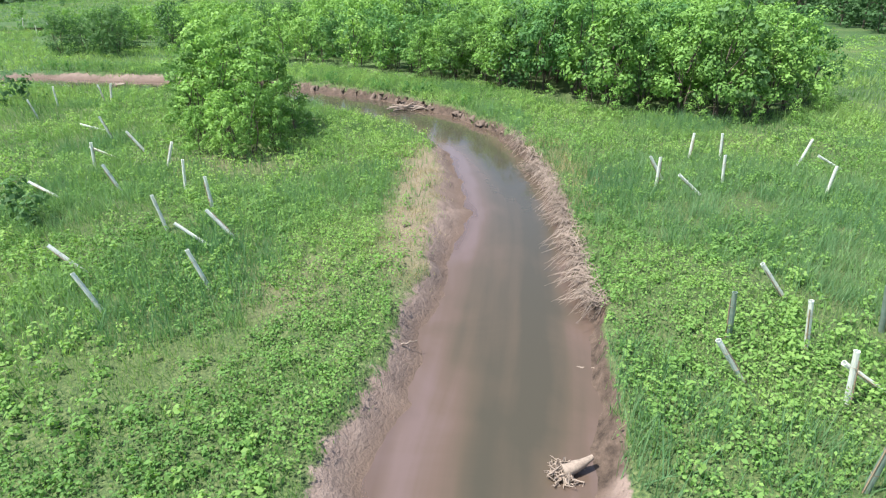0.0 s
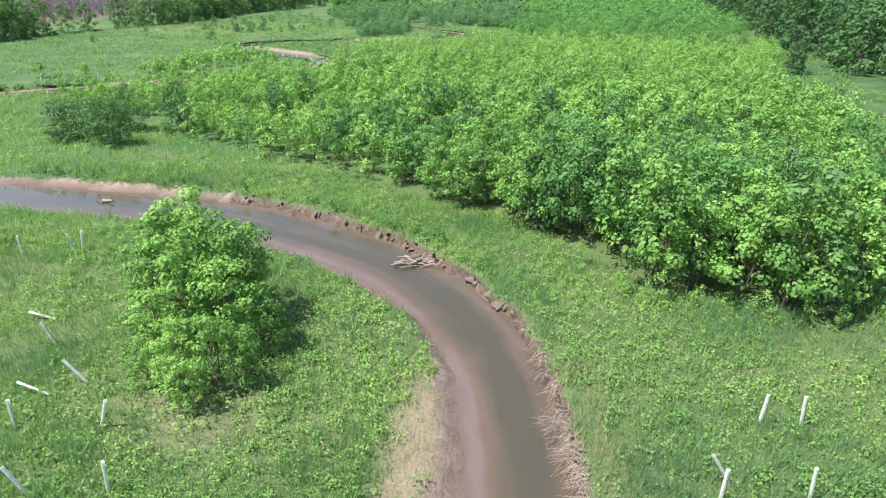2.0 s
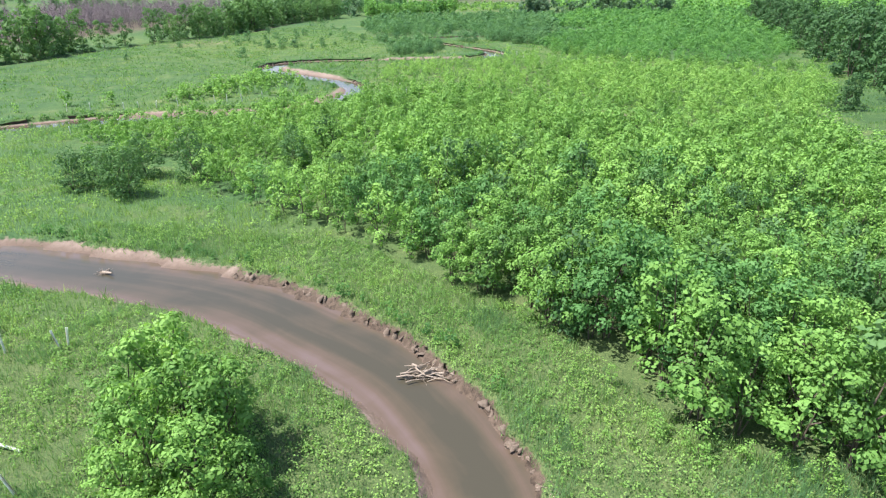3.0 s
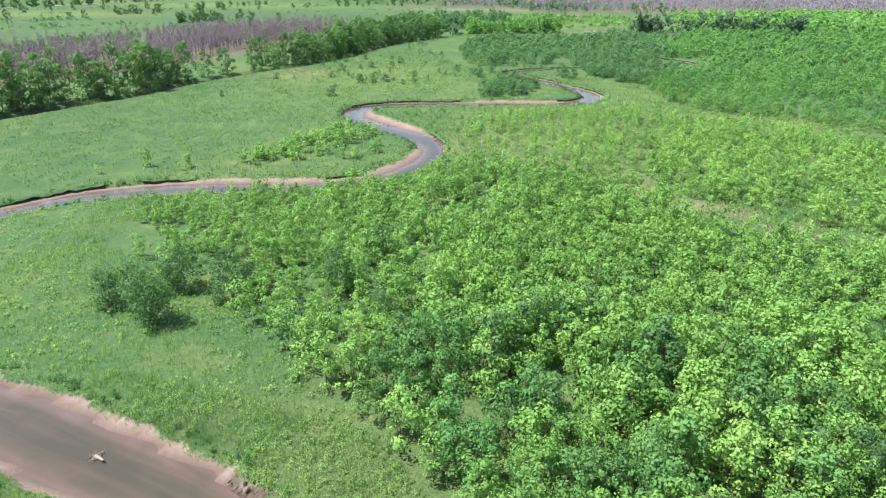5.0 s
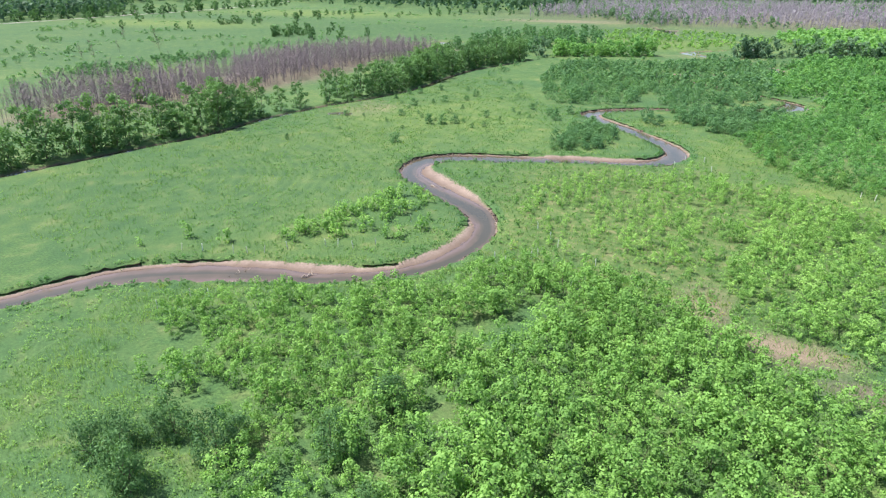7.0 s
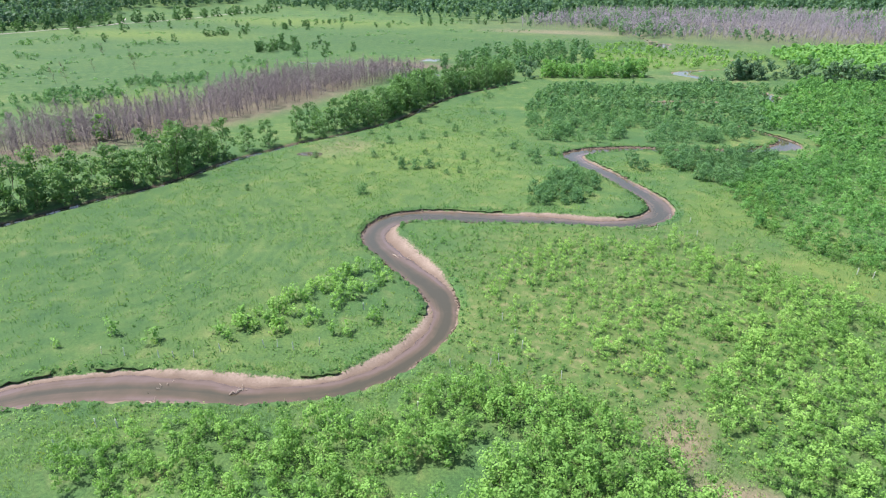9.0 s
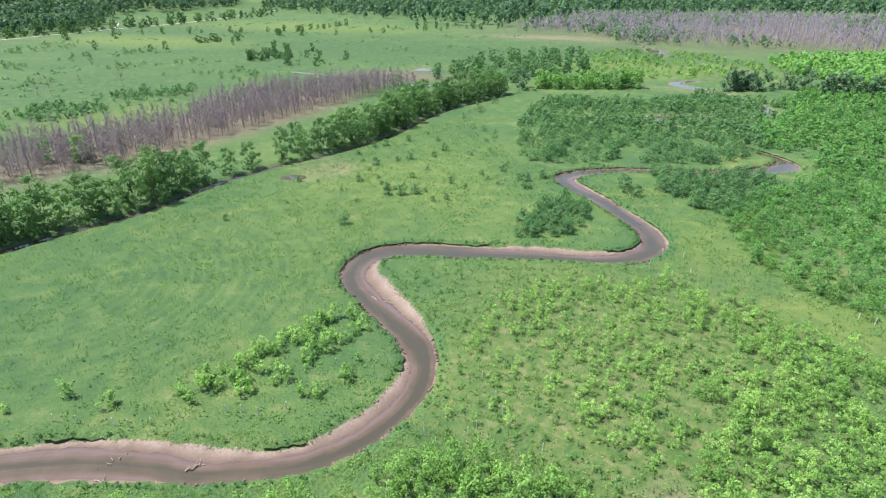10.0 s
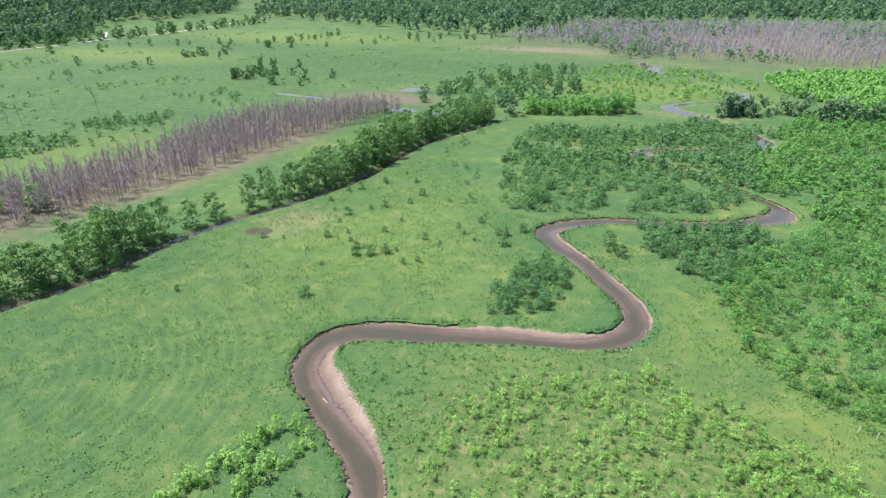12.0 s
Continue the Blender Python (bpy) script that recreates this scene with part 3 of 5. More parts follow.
for name, vals in (("thatch_shade", np.clip(1.6 * near_turf, 0, 1)), ("lush_and_shade", lush_and_shade), ("mown", mown), ("rough", np.clip(1.5 * rough, 0, 1)), ("litter", np.clip(litter, 0, 1)), ("gold", gold), ("sand", np.maximum(soft(1.3 - ge / np.maximum(gsw, 0.12)), soft(0.7 - gpe / 1.5))), ("wet", np.maximum(soft(1 - ge / (0.6 * np.maximum(gsw, 0.2) + 0.1)), soft(1 - gpe))),
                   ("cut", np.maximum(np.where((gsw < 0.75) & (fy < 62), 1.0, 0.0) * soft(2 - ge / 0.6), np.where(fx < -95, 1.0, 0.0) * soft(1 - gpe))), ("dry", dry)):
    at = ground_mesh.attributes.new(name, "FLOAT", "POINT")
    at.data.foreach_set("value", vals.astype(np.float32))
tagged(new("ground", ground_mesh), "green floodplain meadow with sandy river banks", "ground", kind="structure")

# ---- water ----
across = np.linspace(-1.25, 1.25, 11)
rn = np.stack([-RIVER_WAY[:, 1], RIVER_WAY[:, 0]], 1)
wv = RIVER[:, None, :2] + rn[:, None] * (RIVER[:, 2, None] * across)[:, :, None]
wz = np.full((*wv.shape[:2], 1), WATER_Z)
wi = np.arange(len(RIVER) * 11).reshape(-1, 11)
wq = np.stack([wi[:-1, :-1], wi[:-1, 1:], wi[1:, 1:], wi[1:, :-1]], -1).reshape(-1, 4)
water_mesh = mesh_arrays("river_water", np.concatenate([wv, wz], 2).reshape(-1, 3), wq, WATER)
flat = wv.reshape(-1, 2)
shore, wsw, whw, wsd = river_edge(flat)
inner = soft((wsw - 0.55) / 0.6)                 # shallow over the sandbars, deep under the cut banks
offing = -shore / np.maximum(whw, 1)
deep = inner * soft(offing * 0.75) + (1 - inner) * (0.35 + 0.65 * soft(offing * 1.6))
run = np.concatenate([[0], np.cumsum(np.linalg.norm(np.diff(RIVER[:, :2], axis=0), axis=1))])
for name, vals in (("depth", deep), ("across", (RIVER[:, 2, None] * across).ravel()), ("along", np.repeat(run, 11))):
    at = water_mesh.attributes.new(name, "FLOAT", "POINT")
    at.data.foreach_set("value", vals.astype(np.float32))
tagged(new("river_water", water_mesh), "shallow brown murky stream winding through the meadow", "water", kind="structure")
dv, dn = DITCH[:, :2], unit(np.gradient(DITCH[:, :2], axis=0))
edge = np.concatenate([np.stack([dv[:, 0] - dn[:, 1] * w, dv[:, 1] + dn[:, 0] * w, np.full(len(dv), WATER_Z - 0.12)], 1) for w in (-1.7, 1.7)])
nd = len(dv)
dm = mesh_arrays("ditch_water", edge, np.array([(k, k + 1, nd + k + 1, nd + k) for k in range(nd - 1)]), WATER)
at = dm.attributes.new("depth", "FLOAT", "POINT")
at.data.foreach_set("value", np.ones(2 * nd, np.float32))
tagged(new("ditch_water", dm), "dark still water in a ditch under the trees", "water", kind="structure")
for px, py, a, b, turn in POOLS:
    ring = [(0, 0)] + [(math.cos(w) * (a + 3), math.sin(w) * (b + 3)) for w in np.linspace(0, 2 * math.pi, 25)[:-1]]
    c, s = math.cos(radians(turn)), math.sin(radians(turn))
    pv = np.array([(px + u * c - v * s, py + u * s + v * c, WATER_Z) for u, v in ring])
    pf = np.array([(0, k, k % 24 + 1) for k in range(1, 25)])
    pm = mesh_arrays("marsh_pool", pv, pf, WATER)
    at = pm.attributes.new("depth", "FLOAT", "POINT")
    at.data.foreach_set("value", np.full(len(pv), 0.8, np.float32))
    tagged(new("marsh_pool", pm), "still brown marsh pool in wet grass", "water", kind="structure")

# ---- plants: shapes ----
rng = np.random.default_rng(7)
YOUNG = [shrub_shape(rng, 4.0, 1.5, 620, 0.24, 19, 0.1, 2, up=0.5, spread=0.31, sides=4, limbs=3, peak=0.6, slim=0.62, belly=0.42) for _ in range(7)]
FRONT = [shrub_shape(rng, 4.1, 1.6, 1350, 0.18, 26, 0.2, 3, up=0.5, spread=0.25, sides=5, limbs=4, peak=0.6, slim=0.62, belly=0.48) for _ in range(6)]
FULL = [shrub_shape(rng, 4.2, 1.55, 1900, 0.17, 30, 0.12, 3, up=0.5, spread=0.24, limbs=7, peak=0.55, slim=0.62, belly=0.5) for _ in range(4)]
LIGHT = [shrub_shape(rng, 3.5, 1.6, 400, 0.265, 12, 0.1, 1, sides=3, up=0.5, limbs=0, spread=0.33, peak=0.6, slim=0.65, belly=0.42) for _ in range(8)]
SMALL = [shrub_shape(rng, 1.5, 0.8, 100, 0.27, 8, 0.1, 1, sides=3, spread=0.45, up=0.6, limbs=0, slim=0.65) for _ in range(6)]
SAPLING = [shrub_shape(rng, 1.7, 0.75, 330, 0.13, 11, 0.08, 2, sides=3, spread=0.38, up=0.5, limbs=2, slim=0.6, belly=0.45) for _ in range(4)]
BUSH = [shrub_shape(rng, 2.9, 1.8, 460, 0.36, 18, 0.02, 2, sides=4, peak=0.5, slim=0.6, up=0.6, limbs=4, spread=0.38) for _ in range(5)]
DARK = [shrub_shape(rng, 3.7, 1.7, 1900, 0.2, 36, 0.0, 3, sides=5, peak=0.4, up=0.4, spread=0.34) for _ in range(4)]
BUSH_FAR = [shrub_shape(rng, 3.2, 2.1, 96, 0.72, 11, 0.08, 1, sides=3, peak=0.5, up=0.5, slim=0.75, limbs=0, spread=0.4) for _ in range(6)]
BUSH_MID = [shrub_shape(rng, 3.2, 2.0, 190, 0.44, 13, 0.05, 1, sides=3, peak=0.5, up=0.5, slim=0.7, limbs=0, spread=0.36) for _ in range(6)]
TALL = [shrub_shape(rng, 11.5, 4.2, 1350, 0.62, 36, 0.0, 2, sides=5, peak=0.5, spread=0.27, up=0.45, slim=0.65) for _ in range(6)]
TALL_FAR = [shrub_shape(rng, 10.5, 4.4, 340, 1.25, 22, 0.03, 2, sides=4, belly=0.45, peak=0.45, spread=0.3, up=0.45, limbs=4, slim=0.7) for _ in range(6)]
WOOD = [shrub_shape(rng, 14.0, 5.8, 48, 3.2, 9, 0.2, 1, sides=3, spread=0.45, peak=0.5, slim=0.9, up=0.5, limbs=0) for _ in range(6)]
COPSE = [shrub_shape(rng, 4.0, 3.2, 46, 1.5, 9, 0.2, 1, sides=3, spread=0.4, peak=0.4, slim=0.85, up=0.5, limbs=0) for _ in range(6)]


def plant(name, shape, bark, leaf, label, category, tint=0.5):
    """A tree or bush: an empty at its base, with trunk and crown."""
    base = tagged(new(name), label, category)
    part("trunk", mesh_arrays("trunk", *shape[0], bark), base)
    part("crown", mesh_arrays("crown", *shape[1], leaf, np.full(len(shape[1][0]), tint)), base)
    return base


def set_out(name, shapes, bark, leaf, label, category, group, spots, rng, tint=0.5):
    """Single plants at spots of (x, y, scale)."""
    first = [None] * len(shapes)
    at_xy = np.array([q[:2] for q in spots])
    for (x, y, s), z in zip(spots, heights(at_xy[:, 0], at_xy[:, 1])):
        k = rng.integers(len(shapes))
        m = Matrix.LocRotScale((x, y, float(z)), Euler((0, 0, rng.uniform(0, 6.28))), None)
        if first[k] is None:
            first[k] = tagged(plant(name, shapes[k], bark, leaf, label, category, tint), group=group)
            first[k].scale = (1, 1, 1)
            first[k].matrix_basis = m
            first[k].scale = (s, s, s * rng.uniform(0.9, 1.15))
        else:
            ob = copy_thing(first[k], m)
            ob.scale = (s, s, s * rng.uniform(0.9, 1.15))


# ---- the young thicket ----
THICKET = [(-22, 68), (-10, 60.5), (-3, 55), (3, 52), (7, 47), (10, 42.5), (14, 39.5), (21, 39), (26, 42), (29, 51), (36, 62), (41, 76), (44, 95), (40, 105), (30, 107.5), (22, 109.5), (12, 115), (4, 120.5), (-3, 126), (-14, 127),
           (-24, 125), (-33, 114), (-42, 105), (-52, 102), (-60, 92), (-57, 82), (-46, 80), (-36, 78), (-28, 70)]
spots = scatter(rng, THICKET, 2.12, 1.0, 3.0, 0.55)
thin = np.array([noise.noise(Vector((x * 0.09, y * 0.09, 3))) for x, y in spots])
sparse = np.clip((-8 - spots[:, 0]) / 38, 0, 1)
spots = spots[thin > -0.42 + 0.3 * sparse]
size = 1.06 + 0.28 * np.array([noise.noise(Vector((x * 0.06, y * 0.06, 9))) for x, y in spots]) + rng.uniform(-0.25, 0.28, len(spots))
size *= 1.0 + 0.25 * np.clip((55 - spots[:, 1]) / 14, 0, 1) - 0.22 * np.clip((-12 - spots[:, 0]) / 30, 0, 1)
order = np.argsort(spots[:, 1] + 0.4 * np.abs(spots[:, 0] - 5))
front, near, rest = order[:105], order[105:290], order[290:]
cool = np.array([noise.noise(Vector((x * 0.16, y * 0.16, 27))) for x, y in spots]) > 0.1
set_out("young_tree", FRONT, BARK, LEAF_YOUNG, "young bright green broadleaf tree at the thicket edge", "tree", "young trees in the thicket",
        [(*spots[k], size[k]) for k in front if not cool[k]], rng, 0.28)
set_out("young_tree", FRONT, BARK, LEAF_BLUE, "young blue green broadleaf tree at the thicket edge", "tree", "young trees in the thicket",
        [(*spots[k], size[k] * 1.08) for k in front if cool[k]], rng, 0.5)
set_out("sapling", SAPLING, BARK, LEAF_YOUNG, "low yellow green sapling in front of the thicket", "sapling", "saplings before the thicket",
        [(x + rng.normal() * 0.7, y + rng.normal() * 0.6, rng.uniform(0.6, 1.15)) for x, y in ((-20, 66), (-9, 59.5), (-3, 54.5), (3, 51), (6.5, 46), (9.5, 41.8), (12, 39.8), (14.5, 38.6), (17, 38.2), (19, 38), (22, 37.6), (24.5, 39.5), (26.5, 41.5), (27.8, 44), (13, 38.6), (20.5, 36.8))], rng, 0.4)
set_out("young_tree", YOUNG, BARK, LEAF_YOUNG, "young bright green broadleaf tree in a dense thicket", "tree", "young trees in the thicket",
        [(*spots[k], size[k]) for k in near if not cool[k]], rng, 0.4)
set_out("young_tree", YOUNG, BARK, LEAF_BLUE, "young blue green broadleaf tree in a bright thicket", "tree", "young trees in the thicket",
        [(*spots[k], size[k]) for k in near if cool[k]], rng, 0.55)
set_out("young_tree", YOUNG, BARK, LEAF_DARK, "young dark green broadleaf tree in a bright thicket", "tree", "young trees in the thicket",
        [(*spots[k] + 0.7, size[k] * 1.15) for k in order[3:290:16]], rng, 0.6)
stuff("young_thicket", rng, LIGHT, [(*spots[k], size[k]) for k in rest], (BARK, LEAF_YOUNG), "dense thicket of young bright green trees", "thicket", tints=(0.25, 0.85))

# ---- other woods, by stretch of the plan ----
SCRUB = [(-26, 132), (-12, 133), (-1, 135), (8, 129.5), (16, 122.5), (27, 117), (48, 113.5), (58, 132), (66, 160), (36, 172), (22, 178), (10, 185), (-2, 190), (-10, 185), (-24, 180), (-32, 164), (-30, 150), (-26, 142)]
p = scatter(rng, SCRUB, 2.15, 0.9, 2.5)
fill = np.array([noise.noise(Vector((x * 0.07, y * 0.07, 5))) for x, y in p])
p = p[fill + rng.uniform(-0.35, 0.35, len(p)) > -0.12 - 0.42 * np.clip((p[:, 0] + 12) / 22, 0, 1)]
tall = p[:, 0] + rng.normal(size=len(p)) * 7 > 5
stuff("scrub", rng, LIGHT, [(x, y, rng.uniform(0.25, 0.68)) for x, y in p[~tall]], (None, LEAF_YOUNG), "scattered low bright green saplings in rough grass", "scrub", tints=(0.3, 1.0))
stuff("scrub", rng, LIGHT, [(x, y, rng.uniform(0.42, 1.12)) for x, y in p[tall]], (None, LEAF_YOUNG), "dense young bright green scrub in rough grass", "scrub", tints=(0.15, 1.0))
p = scatter(rng, [(-30, 128), (-16, 130), (20, 121), (40, 122), (30, 176), (8, 190), (-24, 185), (-52, 178), (-50, 162), (-34, 152), (-27, 140)], 2.3, 0.7, 2.5)
stuff("scrub", rng, SMALL, [(x, y, rng.uniform(0.3, 0.75)) for x, y in p], (None, LEAF_MEADOW), "low leafy bushes dotted through rough grass", "scrub", tints=(0.0, 0.6))
p = patchy(scatter(rng, [(8, 226), (15, 203), (24, 193), (62, 174), (84, 186), (62, 190), (36, 200), (20, 212), (14, 240)], 2.0, 0.75, 3, 0.7), 0.12, -0.3, 33)
stuff("scrub", rng, LIGHT, [(x, y, rng.uniform(0.3, 0.75)) for x, y in p], (None, LEAF_YOUNG), "young bright green scrub before a thicket", "scrub", tints=(0.0, 0.7))
EAST = [(5, 236), (9, 219), (13, 203), (22, 197), (36, 190), (62, 182), (95, 240), (150, 420), (120, 520), (40, 462), (27, 430), (25, 412), (15, 372), (14, 350), (17, 310), (30, 303), (30, 285), (22, 262), (14, 254)]
p = patchy(scatter(rng, EAST, 3.3, 0.97, 3), 0.05, -0.45, 31)
p = p[(p[:, 1] < 270) | (rng.uniform(size=len(p)) < 0.68)]
stuff("east_thicket", rng, BUSH_FAR, [(x, y, rng.uniform(0.6, 1.35) * (0.62 + 0.38 * np.clip((y - 195) / 50, 0, 1))) for x, y in p], (None, LEAF_EAST), "dense mid green thicket of young trees", "thicket", (0.15, 1.0), BUSH_MID, 290)
WILLOWS = [(-46, 264), (-58, 262), (-70, 288), (-80, 322), (-84, 360), (-80, 380), (-42, 384), (-12, 428), (26, 412), (16, 372), (14, 350), (16, 308), (0, 283), (-25, 272)]
p = patchy(scatter(rng, WILLOWS, 3.1, 0.97, 1.2, 0.75), 0.06, -0.32, 2)
stuff("willow_thicket", rng, BUSH_FAR, [(x, y, rng.uniform(0.5, 1.2) * (1 + 0.4 * noise.noise(Vector((x * 0.11, y * 0.11, 4))))) for x, y in p], (None, LEAF_WILLOW), "dense dark green willow thicket", "thicket", (0.0, 0.9), BUSH_MID, 310)
p = patchy(scatter(rng, [(-46, 250), (-66, 246), (-84, 280), (-108, 316), (-112, 372), (-104, 392), (-100, 384), (-105, 372), (-98, 322), (-74, 286), (-64, 258)], 4.5, 0.55, 3, 0.7), 0.08, -0.1, 12)
stuff("fringe_bushes", rng, BUSH_MID, [(x, y, rng.uniform(0.35, 0.8)) for x, y in p], (None, LEAF_WILLOW), "scattered low willow bushes at the thicket edge", "bushes")
WILLOW_BEND = [(-17, 265), (14, 277), (22, 262), (8, 236), (-4, 238), (-14, 252)]
p = scatter(rng, WILLOW_BEND, 2.9, 0.95, 2)
set_out("willow_bush", BUSH, BARK, LEAF_WILLOW, "rounded dark green willow bush beside the stream", "bush", "willows at the bend", [(x, y, rng.uniform(0.7, 1.35)) for x, y in p], rng, 0.6)
MID_PATCH = [(-38, 198), (-42, 214), (-36, 232), (-27, 227), (-25, 214), (-28, 203)]
p = scatter(rng, MID_PATCH, 2.6, 0.95, 2)
set_out("willow_bush", BUSH, BARK, LEAF_WILLOW, "rounded dark green willow bush beside the stream", "bush", "willows inside the bend", [(x, y, rng.uniform(0.55, 1.25)) for x, y in p], rng, 0.6)
BEND_BUSHES = [(-64, 119), (-56, 118), (-52, 127), (-49.5, 136), (-46, 150), (-53, 153), (-58.5, 144), (-60.5, 132), (-63.5, 126)]
p = patchy(scatter(rng, BEND_BUSHES, 1.8, 0.9, 2), 0.2, -0.32, 4)
p = np.concatenate([p, [(-43.6, 134.4), (-42.4, 133.2), (-45.2, 129.2), (-44.2, 128.0), (-46.4, 127.6), (-44, 138.5), (-70, 113.5), (-78, 112), (-82.5, 106)]])
set_out("low_bush", SMALL, BARK, LEAF_YOUNG, "low bright green bush in the meadow", "bush", "bushes inside the bend", [(x, y, rng.uniform(0.75, 1.75)) for x, y in p], rng, 0.45)
SINGLE = [(-80, 187, 1.0), (-82, 211, 0.8), (-78, 213, 1.0), (-75, 216, 0.9), (-84, 215, 0.7), (-48, 234, 1.0), (-20, 243, 1.1), (-22, 247, 1.2), (-17, 241, 1.0), (16, 231, 1.0), (-109, 176, 0.5), (-94, 247, 0.8),
          (-111, 259, 0.8), (-50, 241, 0.9), (-46, 246, 1.0), (-101, 236, 0.9), (-88, 262, 0.8), (-60, 247, 0.7)]
SINGLE += [(x, y, rng.uniform(0.3, 0.75)) for x, y in scatter(rng, [(-114, 190), (-70, 196), (-48, 222), (-52, 250), (-70, 250), (-92, 285), (-116, 290)], 9.0, 0.55, 4)]
set_out("meadow_bush", BUSH, BARK, LEAF_WILLOW, "dark green bush standing alone in the meadow", "bush", "single bushes in the meadow", SINGLE, rng, 0.2)
DARK_BUSHES = [(-44.6, 70.6, 1.15), (-43.2, 73.0, 1.1), (-38.9, 69.6, 1.3), (-37.4, 69.0, 1.15), (-39.8, 76.2, 1.15), (-41.0, 75.0, 0.9), (-33.8, 75.6, 1.25), (-33.2, 78, 0.9), (-22, 88, 1.3), (-23.5, 80, 1.2), (-25, 83, 0.8), (-17, 76, 0.9), (-13, 71, 0.9), (20, 66, 1.1), (27, 72, 1.2)]
set_out("dark_bush", DARK, BARK, LEAF_DARK, "dense dark green rounded bush", "bush", "dark bushes by the thicket", DARK_BUSHES, rng, 0.55)

# ---- the clump of trees by the near bend ----
CLUMP = [(-13.6, 37.3, 1.42), (-11.2, 35.4, 1.42), (-15.3, 36.6, 1.2), (-14.6, 35.0, 1.1), (-10.2, 35.9, 1.2), (-13.2, 32.6, 0.9), (-10.0, 33, 1.2), (-12.6, 33.8, 1.2), (-9.6, 30.2, 0.8), (-14.6, 39.6, 1.2), (-10.6, 37.4, 1.1), (-9.9, 28.8, 0.55), (-11.2, 30.6, 0.75), (-9.0, 32.4, 0.6), (-8.5, 30.6, 0.7), (-8.2, 33.6, 0.75), (-10.7, 29.3, 0.7), (-12.4, 30.0, 0.55)]
set_out("streamside_tree", FULL, BARK, LEAF_YOUNG, "leafy young green tree in a clump near the stream", "tree", "trees by the near bend", CLUMP, rng, 0.35)
set_out("low_bush", SMALL, BARK, LEAF_DARK, "low dark green bush in the grass", "bush", "low bushes near the stream", [(-15.4, 20.8, 1.0), (-14.6, 20.2, 0.8), (-16.2, 21.6, 0.9), (-31.7, 42.9, 1.4), (-30.5, 43.8, 1.2), (5.3, 48.6, 1.2)], rng, 0.35)

# ---- line of tall trees along the ditch ----
row = []
for k, q in enumerate(DITCH):
    if 213 < q[1] < 223:
        continue
    near_end = q[1] < 204
    row.append((q[0] - 3.8 + rng.uniform(-1.2, 1.2), q[1] + rng.uniform(-2, 2), rng.uniform(0.7, 1.22) if near_end else rng.uniform(0.65, 1.15)))
    if q[1] > 232 or near_end:
        row.append((q[0] - 8 + rng.uniform(-2, 2), q[1] + rng.uniform(-2, 2), rng.uniform(0.6, 1.15)))
    if q[1] > 265:
        row.append((q[0] - 15 + rng.uniform(-3, 3), q[1] + rng.uniform(-3, 3), rng.uniform(0.7, 1.15)))
set_out("ditch_tree", TALL, BARK, LEAF_ROW, "tall full green tree in a line along a ditch", "tree", "line of trees along the ditch", row, rng, 0.9)
row = [(5, 451, 0.95), (10, 454, 0.9), (12, 449, 0.7), (38, 467, 1.0), (53, 458, 0.9), (56, 462, 1.0), (71, 459, 1.0), (78, 462, 1.0), (90, 455, 1.0), (-104, 400, 0.9), (-110, 408, 0.9)]
row += [(cx + rng.normal() * w, cy + rng.normal() * 3, rng.uniform(0.6, 1.1)) for cx, cy, w, n in ((3, 449, 2.5, 5), (11, 453, 3, 5), (34, 464, 5, 5), (62, 457, 7, 9), (88, 452, 7, 8)) for _ in range(n)]
set_out("slender_tree", TALL_FAR, BARK, LEAF_FAR_HAZED, "slender green tree at the marsh edge", "tree", "trees at the marsh edge", row, rng, 0.5)

row = [(68 + 0.2 * (y - 110) + rng.uniform(-3, 4) + 9 * c, y + rng.uniform(-2, 2), rng.uniform(0.85, 1.25)) for y in range(104, 400, 8) for c in range(2)]
set_out("wood_edge_tree", TALL, BARK, LEAF_DARK, "tall dark green tree at the edge of a wood", "tree", "trees at the wood edge", row + [(57, 127, 0.5), (59.5, 131, 0.45), (66, 88, 1.05), (70, 80, 1.15), (66, 98, 0.9), (74, 92, 1.2)], rng, 0.2)

MARSH_WOOD = [(-168, 392), (-128, 396), (-98, 432), (-92, 500), (-120, 600), (-176, 540), (-182, 440)]
p = scatter(rng, MARSH_WOOD, 11, 0.8, 3)
set_out("marsh_tree", TALL_FAR, BARK, LEAF_WILLOW, "full green tree in the wet wood", "tree", "trees of the wet wood", [(x, y, rng.uniform(0.45, 0.9)) for x, y in p], rng, 0.6)
p = scatter(rng, [(-92, 440), (-40, 470), (0, 500), (20, 560), (-20, 620), (-90, 640), (-120, 600), (-92, 500)], 6.5, 0.8, 4)
stuff("marsh_scrub", rng, COPSE, [(x, y, rng.uniform(0.3, 0.75)) for x, y in p], (None, LEAF_YOUNG), "low yellow green scrub on the marsh", "scrub")
p = scatter(rng, [(-100, 404), (-45, 428), (-48, 440), (-104, 420)], 4.6, 0.9, 3)
set_out("slender_tree", TALL_FAR, BARK, LEAF_EAST, "slender green tree at the marsh edge", "tree", "trees at the marsh edge", [(x, y, rng.uniform(0.5, 0.95)) for x, y in p], rng, 0.5)

